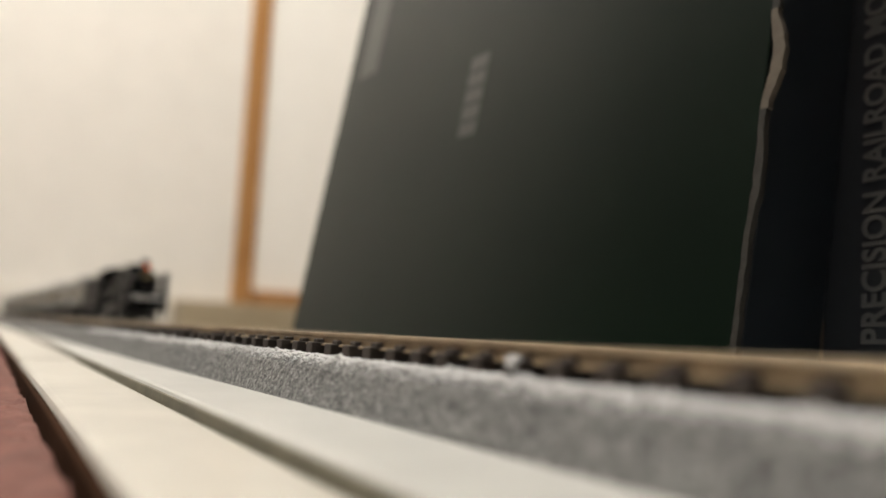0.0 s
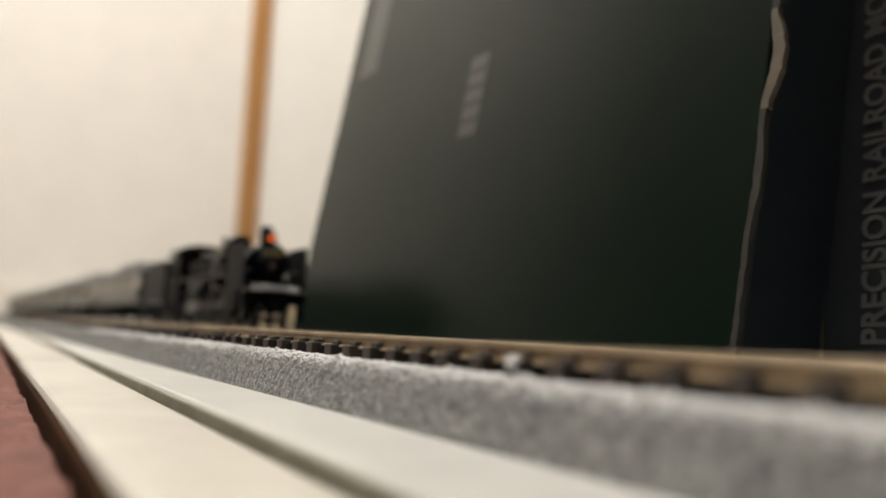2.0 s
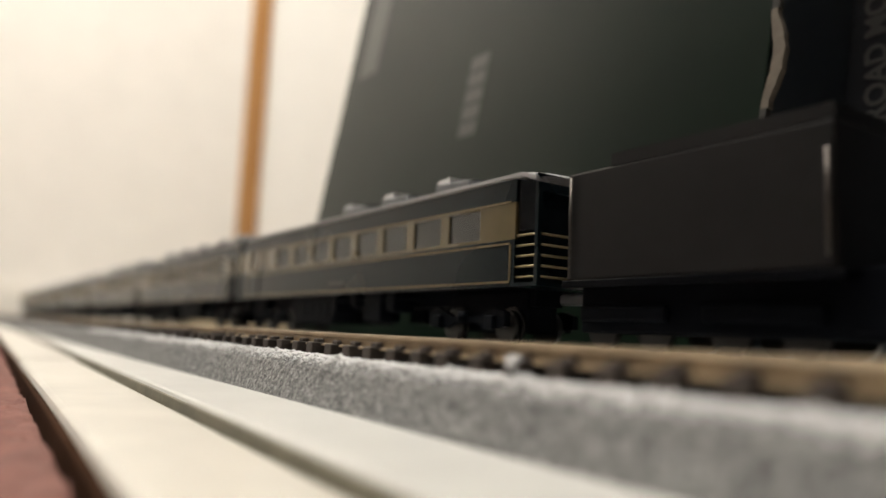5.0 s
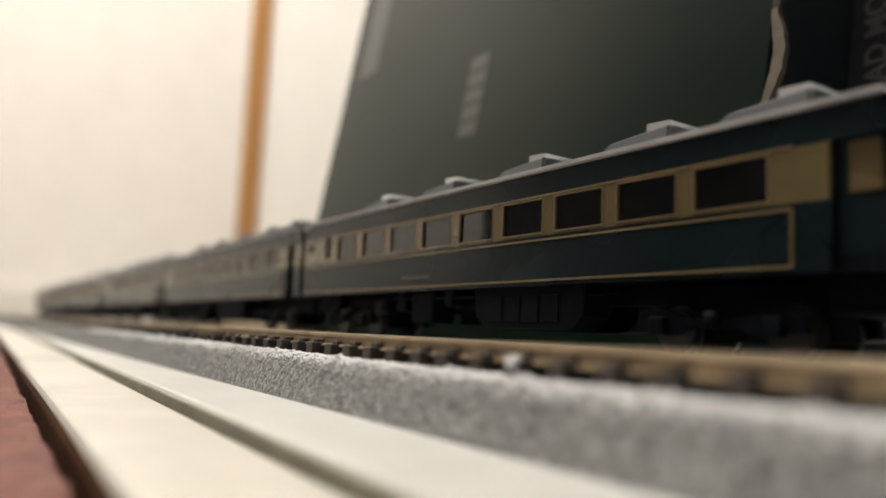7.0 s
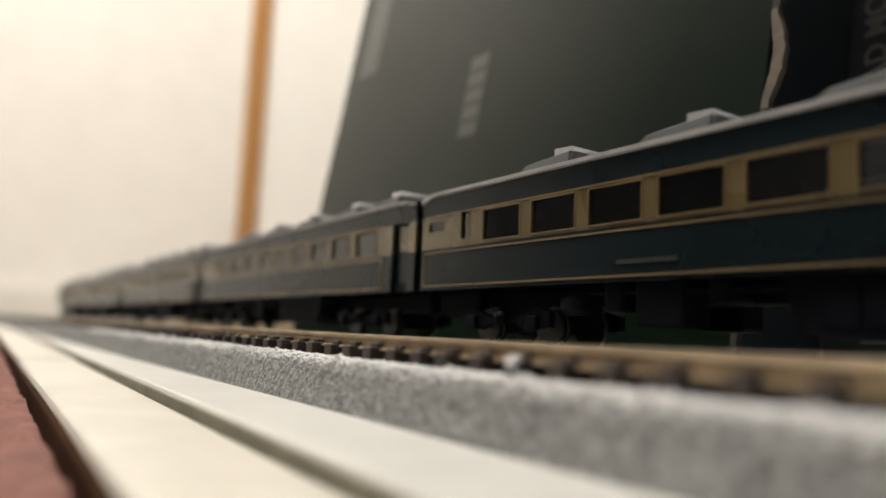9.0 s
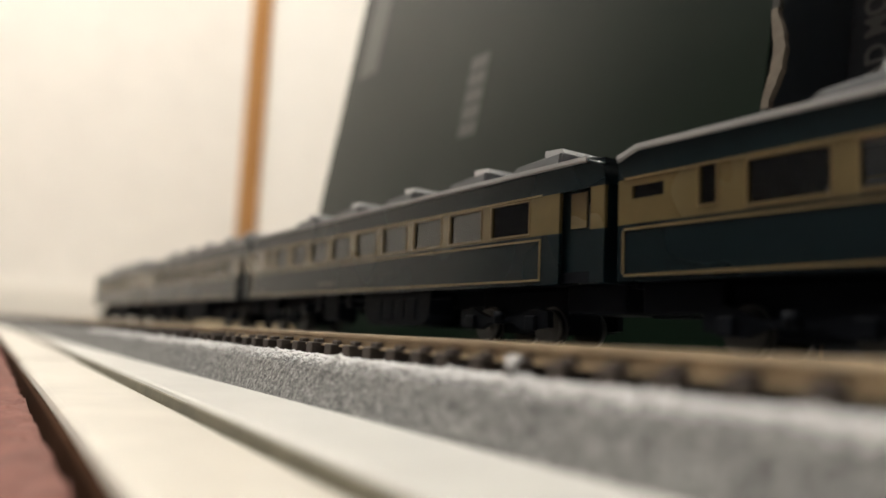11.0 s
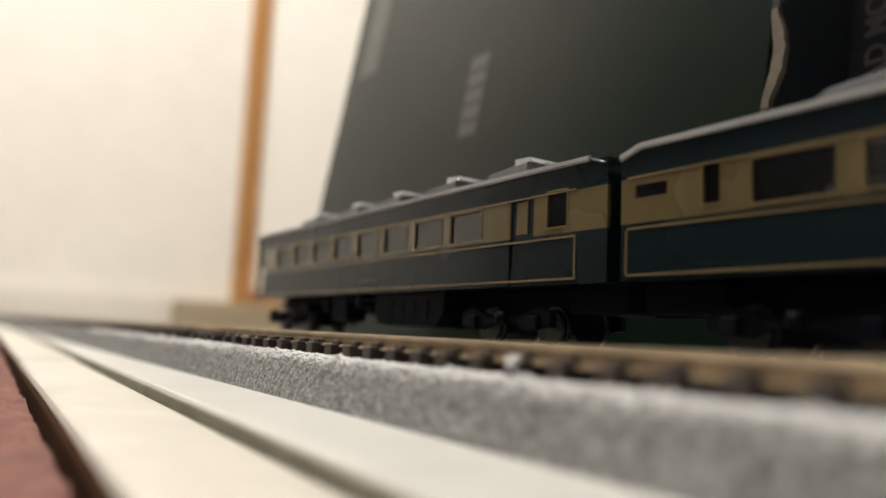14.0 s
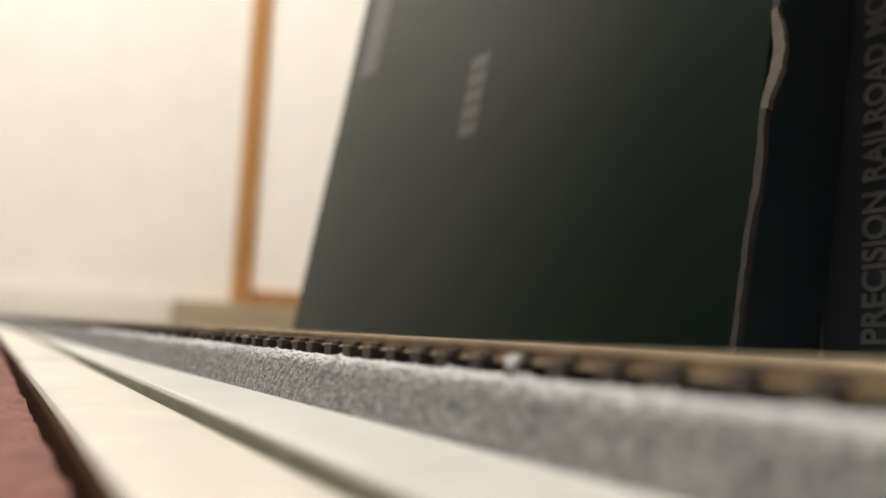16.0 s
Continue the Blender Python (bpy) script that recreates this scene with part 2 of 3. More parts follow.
part("shade", cyl(B(), (*LAMP_AT, TOP - 0.10), (*LAMP_AT, TOP - 0.03), 0.30, 0.34, seg=40), LAMP_SHADE, lamp)

# The sill, its lower step and the carpet run at a slight angle to the track.
TURN = Matrix.Rotation(radians(-1.6), 4, "Z")
SILL_Z, BOARD_Z = 0.0075, 0.0070


def sill_piece(name, x0, x1, z1, mat, label, bevel, y0=SOUTH + 0.1, y1=WALL_Y - 0.07):
    bm = bx(B(), x0, x1, y0, y1, FLOOR_Z - 0.004, z1, bevel)
    bm.transform(TURN)
    return solid(name, bm, mat, label, "sill", "structure")


sill_piece("sill_board", 0.0243, 0.0655, SILL_Z, SILL, "cream painted raised sill board under the near track", 0.0007)
sill_piece("sill_board_back", 0.0657, 0.30, BOARD_Z, SILL, "cream painted board under the train's track", 0.0005)
sill_piece("sill_step", 0.0094, 0.0235, 0.0060, SILL_STEP, "cream painted lower step of the sill", 0.0012, y1=0.224)
sill_piece("sill_step_far", 0.0094, 0.0233, 0.0062, SILL_STEP, "cream painted far length of the sill step", 0.0006, y0=0.2244)
# A strip added to carry the dark band of shade between the boards.
sill_piece("sill_joint", 0.0236, 0.0242, 0.0070, SHADED_JOINT, "olive brown strip between the sill boards, darkened for shade", 0.0001)
sill_piece("sill_edge", 0.0083, 0.0093, 0.0051, SILL_EDGE, "brown wooden edge of the sill, darkened for shade", 0.0003)


def carpet():
    """A soft, uneven pile with loose fibres standing out of it."""
    bm = B()
    nx, ny = 80, 420
    grid = []
    for i in range(nx + 1):
        row = []
        for k in range(ny + 1):
            x, y = -0.064 + 0.0722 * i / nx, -0.035 + 0.47 * k / ny
            h = noise.noise((x * 640, y * 640, 1)) * 0.0008 + noise.noise((x * 190, y * 190, 2)) * 0.0008
            drop = 0.003 if i == nx else 0.0
            row.append(bm.verts.new((x, y, 0.0036 + h - drop)))
        grid.append(row)
    for i in range(nx):
        for k in range(ny):
            f = bm.faces.new((grid[i][k], grid[i + 1][k], grid[i + 1][k + 1], grid[i][k + 1]))
            f.smooth = True
    rng = np.random.default_rng(5)
    for a, b in zip(rng.uniform(-0.062, 0.0078, 900), rng.uniform(-0.035, 0.43, 900)):
        dx, dy = rng.normal(0, 0.0008, 2)
        w, ang = rng.uniform(0.00008, 0.00016), rng.uniform(0, 3.14)
        ca, sa = w * math.cos(ang), w * math.sin(ang)
        bm.faces.new([bm.verts.new(p) for p in ((a - ca, b - sa, 0.0030), (a + ca, b + sa, 0.0030), (min(a + dx, 0.0081), b + dy, 0.0030 + rng.uniform(0.0008, 0.0017)))])
    bm.transform(TURN)
    return bm


rug = thing("carpet", "reddish brown short pile carpet beside the sill", "carpet", kind="structure")
part("backing", bx(B(), -0.12, 0.0078, SOUTH + 0.15, WALL_Y - 0.2, FLOOR_Z - 0.004, 0.0012), CARPET, rug)
tagged(part("pile", carpet(), CARPET, rug), kind="stuff")

# ---- the track ----
# Two tracks side by side: the train runs on the far one, the near one is empty.
TRACK_X, NEAR_X, RAIL_TOP = 0.0843, 0.0513, 0.0094
RAIL_Z = BOARD_Z + RAIL_TOP
Y0, Y1 = -0.20, 1.68
track = thing("model_track", "model railway track, brown rails on moulded grey ballast", "model track")


def roadbed():
    prof = [(-0.0120, -0.0015), (-0.0114, 0.0001), (-0.0095, 0.0045), (-0.0089, 0.0052), (-0.0082, 0.0058), (-0.0077, 0.0061), (-0.0072, 0.0062), (-0.0063, 0.0060), (0.0063, 0.0060), (0.0072, 0.0062), (0.0077, 0.0061), (0.0089, 0.0052), (0.0114, 0.0001), (0.0120, -0.0015)]
    fine = []
    for a, b in zip(prof, prof[1:]):
        k = max(1, int(math.dist(a, b) / 0.0006))
        fine += [(a[0] + (b[0] - a[0]) * i / k, a[1] + (b[1] - a[1]) * i / k) for i in range(k)]
    fine.append(prof[-1])
    ys = list(np.arange(Y0, 0.0, 0.01)) + list(np.arange(0.0, 0.32, 0.0007)) + list(np.arange(0.32, Y1 + 0.001, 0.008))
    verts, faces = [], []
    n = len(fine)
    for y in ys:
        for k, (x, z) in enumerate(fine):
            j = noise.noise((x * 1500, y * 1500, z * 1500)) * 0.00016 + noise.noise((x * 900, y * 900, z * 900)) * 0.00010
            verts.append((x - j * (1 if x < 0 else -1) * 0.6, y, z + (j if 0 < k < n - 1 else 0)))
    for r in range(len(ys) - 1):
        for k in range(n - 1):
            i = r * n + k
            faces.append((i, i + 1, i + n + 1, i + n))
    me = bpy.data.meshes.new("roadbed")
    me.from_pydata(verts, [], faces)
    me.materials.append(BALLAST)
    ob = new("roadbed", me)
    ob.parent = track
    ob["label"] = "grey moulded ballast bed"


roadbed()


def rail_bm(y0, y1, x):
    prof = [(-0.0009, 0), (0.0009, 0), (0.0009, 0.0002), (0.0003, 0.0004), (0.0003, 0.0012), (0.0005, 0.0014), (0.0005, 0.0018), (0.0004, 0.0019),
            (-0.0004, 0.0019), (-0.0005, 0.0018), (-0.0005, 0.0014), (-0.0003, 0.0012), (-0.0003, 0.0004), (-0.0009, 0.0002)]
    return prism(B(), [(x + a, RAIL_TOP - 0.0019 + b) for a, b in prof], y0, y1)


JOINT = 0.135
for side in (-0.0047, 0.0047):
    part("rail", rail_bm(Y0, JOINT - 0.0002, side), RAIL, track)
    part("rail", rail_bm(JOINT + 0.0002, Y1, side), RAIL, track)
    part("rail_joiner", bx(B(), side - 0.0012, side + 0.0012, JOINT - 0.0035, JOINT + 0.0035, RAIL_TOP - 0.0019, RAIL_TOP - 0.0013, 0.0002), RAIL, track)

PITCH_S = 0.0059
sl_mesh = mesh_of("sleeper", bx(B(), -0.0071, 0.0071, -0.0011, 0.0011, 0.0050, RAIL_TOP - 0.0014, 0.0002), SLEEPER)
chair_mesh = mesh_of("rail_chair", bx(B(), -0.0014, 0.0014, -0.0008, 0.0008, RAIL_TOP - 0.00145, RAIL_TOP - 0.0009, 0.0002), SLEEPER)
for k in range(298):
    ob = new("sleeper", sl_mesh)
    ob.parent = track
    ob.location = (random.uniform(-0.0003, 0.0003), 0.0245 + PITCH_S * (k - 18) + random.uniform(-0.0001, 0.0001), random.uniform(-0.0002, 0.0))
    if 15 < k < 60:
        for side in (-0.0047, 0.0047):
            ch = new("rail_chair", chair_mesh)
            ch.parent = ob
            ch.location = (side, 0, 0)

bm = B()
rng_l = random.Random(8)
bmesh.ops.create_icosphere(bm, subdivisions=2, radius=0.00085)
for v in bm.verts:
    v.co *= rng_l.uniform(0.75, 1.15)
bm.transform(Matrix.Translation((-0.0071, 0.0537, 0.0076)))
part("ballast_lump", bm, PALE_GRAIN, track, "pale loose lump of ballast")


def loose_grains():
    """Grains thick along the bed's rounded shoulder, paled to stand in for its lit edge."""
    tmp = B()
    bmesh.ops.create_icosphere(tmp, subdivisions=1, radius=1.0)
    tmp.verts.index_update()
    shape = [tuple(v.co) for v in tmp.verts]
    tris = [tuple(v.index for v in f.verts) for f in tmp.faces]
    tmp.free()
    verts, faces = [], []
    for k in range(7500):
        y = 0.006 + 0.294 * rng_l.random() ** 1.4
        x = -rng_l.triangular(0.0064, 0.0093, 0.0076)
        z = float(np.interp(x, (-0.0095, -0.0089, -0.0082, -0.0077, -0.0072, -0.0063), (0.0045, 0.0052, 0.0058, 0.0061, 0.0062, 0.0060)))
        g = rng_l.uniform(0.00014, 0.00036) * (1.5 if rng_l.random() < 0.06 else 1.0)
        if k % 6 == 0:
            # A heap against the sleeper ends, thicker in some places than in others.
            x, heap = -rng_l.uniform(0.0066, 0.0079), max(0.0, noise.noise((y * 260, 0, 7)))
            z, g = 0.0061 + heap * rng_l.uniform(0.0002, 0.0012), rng_l.uniform(0.0002, 0.00042)
        n = len(verts)
        verts += [(x + a * g * rng_l.uniform(0.8, 1.2), y + b * g * rng_l.uniform(0.8, 1.2), z + c * g * 0.8) for a, b, c in shape]
        faces += [tuple(n + i for i in f) for f in tris]
    me = bpy.data.meshes.new("loose_ballast")
    me.from_pydata(verts, [], faces)
    me.materials.append(PALE_GRAIN)
    ob = new("loose_ballast", me)
    ob.parent = track
    ob["label"] = "scattered grains of ballast, paled for the lit shoulder"
    tagged(ob, kind="stuff")


loose_grains()
track.matrix_basis = pose(NEAR_X, 0, SILL_Z)
far_track = copy_thing(track, pose(TRACK_X, 0, BOARD_Z))
tagged(track, "empty model railway track, brown rails on moulded grey ballast", group="parallel tracks")
tagged(far_track, "model railway track under the train, brown rails on grey ballast", group="parallel tracks")

# ---- the boxes behind the track ----
LEAN = 9.0


def green_box():
    box = thing("train_case", "dark green card train case leaning back, worn black spine", "storage box")
    w, h, d = 0.195, 0.330, 0.026
    # Local: y along the track, z up, x away from the track.
    part("cover", bx(B(), 0, 0.0015, 0, w, 0, h, 0.0004), GREEN, box)
    part("case", bx(B(), 0.0017, d, 0.0018, w - 0.001, 0, h - 0.001, 0.0008), BLACK_PAPER, box)
    part("spine", bx(B(), 0.0016, d, -0.0004, 0.0016, 0, h, 0.0004), BLACK_PAPER, box, "black paper spine")
    for k in range(5):
        z = 0.0668 + 0.0054 * k
        part("logo_bar", bx(B(), -0.00008, 0.0003, 0.0925, 0.1015, z, z + 0.0044, 0.00003), PRINT, box, "faded grey printed bar")
    part("sticker", bx(B(), -0.00008, 0.0003, 0.1700, 0.1845, 0.107, 0.160), PRINT, box, "faded pale sticker")
    # The cover's paper has frayed in a wavy line beside the spine.
    rng = random.Random(3)

    def frayed(z0, z1, n, mat, label):
        left, right = [], []
        for k in range(n + 1):
            z = z0 + (z1 - z0) * k / n
            bulge = 0.0028 * math.exp(-((z - 0.0640) / 0.0075) ** 2) + 0.0010 * math.exp(-((z - 0.042) / 0.009) ** 2)
            left.append((0.0004 - 0.5 * bulge + rng.uniform(-0.0002, 0.0002), z))
            right.append((-0.0006 - bulge + rng.uniform(-0.0002, 0.0002), z))
        part("frayed_edge", prism(B(), left + right[::-1], -0.0003, 0.0012, axis="x"), mat, box, label)

    frayed(0.0, 0.054, 26, DULL_CARD, "scuffed brown card edge")
    frayed(0.054, 0.074, 14, CARD, "torn pale card edge")
    frayed(0.074, h - 0.002, 60, DULL_CARD, "scuffed brown card edge")
    box.matrix_basis = pose(0.1096, 0.0768, BOARD_Z + 0.0002, 1.6, LEAN, 0)
    return box


green_box()


def navy_box():
    box = thing("navy_case", "dark navy card box with pale lettering along its face", "storage box")
    part("carton", bx(B(), 0, 0.03, -0.15, 0.0068, 0, 0.33, 0.0008), NAVY_PAPER, box)
    part("torn_tab", bx(B(), -0.0005, 0.0002, 0.0056, 0.0066, 0.0065, 0.0165), CARD, box, "small torn pale tab")
    cu = bpy.data.curves.new("lettering", "FONT")
    cu.body, cu.size, cu.extrude, cu.align_x = "PRECISION RAILROAD MODELS", 0.0061, 0.0002, "LEFT"
    cu.offset = 0.00012
    cu.materials.append(WHITE_PRINT)
    tx = new("lettering", cu)
    tx.parent = box
    tx.matrix_basis = Matrix(((0, 0, -1, -0.0003), (0, 1, 0, -0.0058), (1, 0, 0, 0.0116), (0, 0, 0, 1)))
    tx["label"] = "pale grey printed lettering"
    box.matrix_basis = pose(0.1371, 0.0700, BOARD_Z + 0.0002, -2.6, LEAN, 0)
    return box


navy_box()

# ---- the train ----
P = 0.149
L2 = 0.0732
HALF = 0.0097
Z_LOW, Z_GOLD, Z_LINE, Z_CREAM0, Z_CREAM1, Z_EAVE, Z_ROOF = 0.0092, 0.0098, 0.0165, 0.0169, 0.0231, 0.0271, 0.0284


def coach(kind):
    """One coach. y runs from the front (minus) to the rear (plus), z from the rail's top."""
    c = thing("passenger_coach", "dark blue model coach with cream window band and gold lines", "model coach", "coaches of the train")
    # windows as (y0, y1, z0, z1)
    wins = []
    first, pitch, count = {"a": (-0.0570, 0.0126, 9), "last": (-0.0440, 0.0124, 8)}[kind]
    for i in range(count):
        y = first + pitch * i
        wins.append((y, y + 0.0097, 0.0175, 0.0227))
    doors = []
    if kind == "last":
        wins.append((-0.0651, -0.0607, 0.0180, 0.0235))
        doors.append((-0.0576, -0.0517))
    else:
        wins.append((0.0576, 0.0601, 0.0182, 0.0231))
        wins.append((0.0655, 0.0708, 0.0203, 0.0221))
        doors.append((-0.0705, -0.0640))
    tail = 0.0676 if kind == "last" else L2
    rear = tail - (0.0055 if kind == "last" else 0.0)
    cells_y = sorted({-L2, rear, *[v for w in wins for v in w[:2]], *[v for d in doors for v in d]})
    cells_z = sorted({Z_LOW, Z_GOLD, 0.0112, 0.0126, Z_LINE, Z_CREAM0, Z_CREAM1, Z_EAVE, *[v for w in wins for v in w[2:]]})
    for s in (-1, 1):
        bm = B()
        for y0, y1 in zip(cells_y, cells_y[1:]):
            ym = (y0 + y1) / 2
            for z0, z1 in zip(cells_z, cells_z[1:]):
                zm = (z0 + z1) / 2
                if any(w[0] < ym < w[1] and w[2] < zm < w[3] for w in wins):
                    continue
                if any(d[0] < ym < d[1] for d in doors) and zm < 0.0240:
                    continue
                mat = 1 if Z_CREAM0 < zm < Z_CREAM1 else 0
                xo = s * HALF
                f = bm.faces.new([bm.verts.new(p) for p in ((xo, y0, z0), (xo, y1, z0), (xo, y1, z1), (xo, y0, z1))])
                f.material_index = mat
        bmesh.ops.remove_doubles(bm, verts=bm.verts[:], dist=1e-6)
        bmesh.ops.recalc_face_normals(bm, faces=bm.faces[:])
        bmesh.ops.solidify(bm, geom=bm.faces[:], thickness=0.0007)
        part("side_wall", bm, [BLUE, CREAM], c)
        for w in wins:
            part("window", bx(B(), s * HALF - s * 0.00045 - 0.0001, s * HALF - s * 0.00045 + 0.0001, w[0] + 0.00005, w[1] - 0.00005, w[2] + 0.00005, w[3] - 0.00005), GLASS, c).visible_shadow = False
            o = s * (HALF + 0.00012)
            if s < 0 and w[3] - w[2] > 0.003:
                bmf = B()
                for a in ((w[0] - 0.0002, w[0], w[2] - 0.0002, w[3] + 0.0002), (w[1], w[1] + 0.0002, w[2] - 0.0002, w[3] + 0.0002),
                          (w[0], w[1], w[2] - 0.0002, w[2]), (w[0], w[1], w[3], w[3] + 0.0002)):
                    bx(bmf, min(o, o - s * 0.0003), max(o, o - s * 0.0003), *a)
                part("window_frame", bmf, GOLD, c)
        for d in doors:
            xo = s * (HALF - (0.0011 if kind == "a" else 0.0003))
            dr = part("door", bx(B(), min(xo, xo - s * 0.0004), max(xo, xo - s * 0.0004), d[0] - 0.0004, d[1] + 0.0004, Z_LOW, 0.0244, mat=0), BLUE, c)
            if d[1] - d[0] > 0.004:
                part("door_window", bx(B(), min(xo, xo + s * 0.0002), max(xo, xo + s * 0.0002), d[0] + 0.0016, d[1] - 0.0016, 0.0175, 0.0228), CREAM, dr, "pale door pane")
        # Gold lines proud of the paint: two long, and a border by the door.
        x0, x1 = sorted((s * HALF - s * 0.0001, s * (HALF + 0.00015)))
        spans = {"a": [(-0.0600, rear - 0.0012)], "last": [(-0.0671, rear - 0.0012)]}[kind]
        for span in spans:
            for z, t in ((Z_GOLD, 0.00034), (Z_LINE - 0.0004, 0.00030)):
                part("gold_line", bx(B(), x0, x1, span[0], span[1], z, z + t), GOLD, c)
            for y in span:
                part("gold_line", bx(B(), x0, x1, y, y + 0.0003, Z_GOLD + 0.00034, Z_LINE - 0.0004), GOLD, c)
        part("cream_edge", bx(B(), x0, x1, spans[0][0], spans[0][1], Z_CREAM1, Z_CREAM1 + 0.00026), GOLD, c)
        part("nameplate", bx(B(), x0, x1, *((-0.0074, 0.0006) if kind == "last" else (0.0127, 0.0227)), 0.0116, 0.0122), PRINT, c, "faint grey printed marking")
    # Roof: shallow arch with an eave gutter.
    pts = []
    for i in range(19):
        a = math.pi * i / 18
        pts.append((-(HALF + 0.0003) * math.cos(a), Z_EAVE + (Z_ROOF - Z_EAVE) * math.sin(a) ** 0.85))
    rings = []
    bm = B()
    outline = pts + [(HALF + 0.0003, Z_EAVE - 0.0002), (-HALF - 0.0003, Z_EAVE - 0.0002)]
    for y, drop in ((-L2, 0.0012), (-L2 + 0.0014, 0.0007), (-L2 + 0.0034, 0.0), (tail - 0.0034, 0.0), (tail - 0.0014, 0.0007), (tail, 0.0012)):
        rings.append([bm.verts.new((x, y, z - drop)) for x, z in outline])
    for lo, hi in zip(rings, rings[1:]):
        for k in range(len(outline)):
            f = bm.faces.new((lo[k], lo[k - 1], hi[k - 1], hi[k]))
            f.smooth = k < len(pts)
    bm.faces.new(rings[0])
    bm.faces.new(rings[-1][::-1])
    for f in bm.faces:
        f.material_index = 1 if f.calc_center_median().y < -L2 + 0.0034 else 0
    bmesh.ops.recalc_face_normals(bm, faces=bm.faces[:])
    part("roof", bm, [ROOF, BLUE], c)
    line = [(-L2 + 0.0034, 0.0), (tail - 0.0034, 0.0), (tail - 0.0014, -0.0007), (tail, -0.0011)]
    for s in (-1, 1):
        edge = [(y, Z_EAVE + z) for y, z in line] + [(y, Z_EAVE + 0.0006 + z) for y, z in line[::-1]]
        part("gutter", prism(B(), edge, *sorted((s * HALF, s * (HALF + 0.0005))), axis="x"), ROOF, c)
    # Roof units: rounded housings; a silver plate stands in for the leading end's glint.
    for y in ((0.0387, 0.0166, -0.0035, -0.0246, -0.0457) if kind == "last" else (0.0422, 0.0164, -0.0090, -0.0343, -0.0540)):
        top = Z_ROOF + 0.0030
        prof = [(-0.0066, Z_ROOF - 0.0012), (-0.0064, top - 0.0009), (-0.0050, top - 0.0002), (-0.002, top), (0.002, top), (0.0050, top - 0.0002), (0.0064, top - 0.0009), (0.0066, Z_ROOF - 0.0012)]
        bm = prism(B(), prof, y - 0.0064, y + 0.0066)
        for v in bm.verts:
            if v.co.y > y and v.co.z > Z_ROOF:
                v.co.z -= 0.0007
                v.co.y -= 0.0016
        bmesh.ops.bevel(bm, geom=[e for e in bm.edges if abs(e.verts[0].co.y - e.verts[1].co.y) < 1e-6], offset=0.0004, segments=2, affect="EDGES")
        u = part("roof_unit", bm, DARK_UNIT, c)
        part("top_plate", prism(B(), [(y - 0.0066, top - 0.0008), (y - 0.0060, top + 0.0001), (y - 0.0020, top + 0.0003), (y - 0.0020, top - 0.0008)], -0.0058, 0.0058, axis="x"), SILVER, u, "silver plate standing in for a glint")
    # Floor, seats, ends.
    part("floor_pan", bx(B(), -HALF + 0.0008, HALF - 0.0008, -L2 + 0.0004, rear, Z_LOW + 0.0002, Z_LOW + 0.0018), UNDER, c)
    part("partition", bx(B(), -0.0012, 0.0012, -0.046, 0.058, Z_LOW + 0.0018, Z_LOW + 0.0040), SEAT, c)
    for i in range(count):
        y = first + pitch * i + 0.0043
        for s in (-1, 1):
            st = part("seat", bx(B(), *sorted((s * 0.0022, s * 0.0088)), y, y + 0.0018, Z_LOW + 0.0018, 0.0196, 0.0003), SEAT, c)
            part("headrest", bx(B(), *sorted((s * 0.0034, s * 0.0089)), y - 0.0004, y + 0.0022, 0.0176, 0.0200, 0.0003), SEAT_WHITE, st, "white headrest cover")
    part("end_wall", bx(B(), -HALF + 0.0006, HALF - 0.0006, -L2, -L2 + 0.0008, Z_LOW, Z_EAVE), BLUE, c)
    part("end_wall", bx(B(), -HALF + 0.0006, HALF - 0.0006, rear - 0.0008, rear, Z_LOW, Z_EAVE), BLUE, c)
    part("gangway", bx(B(), -0.0040, 0.0040, -L2 - 0.0011, -L2 + 0.0001, Z_LOW - 0.0005, 0.0245, 0.0003), UNDER, c)
    if kind == "last":
        for s in (-1, 1):
            part("corner_post", bx(B(), s * 0.0092 - 0.0004, s * 0.0092 + 0.0004, tail - 0.0008, tail, Z_LOW, Z_EAVE), BLUE, c)
            part("platform_pane", bx(B(), s * 0.0092 - 0.0001, s * 0.0092 + 0.0001, rear, tail - 0.0009, 0.0182, Z_EAVE - 0.0006), GLASS, c).visible_shadow = False
            for k in range(5):
                z = 0.0107 + 0.0017 * k
                part("railing", cyl(B(), (s * 0.0092, rear, z), (s * 0.0092, tail - 0.0004, z), 0.00020, seg=8), RAIL_GOLD, c)
        for k in range(5):
            z = 0.0107 + 0.0017 * k
            part("railing", cyl(B(), (-0.0092, tail - 0.0004, z), (0.0092, tail - 0.0004, z), 0.00020, seg=8), RAIL_GOLD, c)
        part("deck", bx(B(), -HALF, HALF, rear, tail, Z_LOW, Z_LOW + 0.0006), BLUE, c)
        part("roof_board", bx(B(), -HALF, HALF, tail - 0.0006, tail, Z_EAVE - 0.0028, Z_EAVE), BLUE, c)
        part("coupler", bx(B(), -0.0011, 0.0011, tail - 0.004, tail + 0.0023, 0.0066, 0.0085, 0.0005), DARK_UNIT, c)
    else:
        part("coupler", bx(B(), -0.0013, 0.0013, L2 - 0.006, L2 + 0.0012, 0.0046, 0.0088, 0.0003), UNDER, c)
        part("gangway", bx(B(), -0.0040, 0.0040, L2 - 0.0001, L2 + 0.0009, Z_LOW - 0.0005, 0.0245, 0.0003), UNDER, c)
    for y0, y1 in ((-L2 + 0.0002, -0.0612), (0.0598, L2 - 0.0004))[:1 if kind == "last" else 2]:
        part("draft_gear", bx(B(), -0.0050, 0.0050, y0, y1, 0.0050, Z_LOW + 0.0003, 0.0004), UNDER, c)
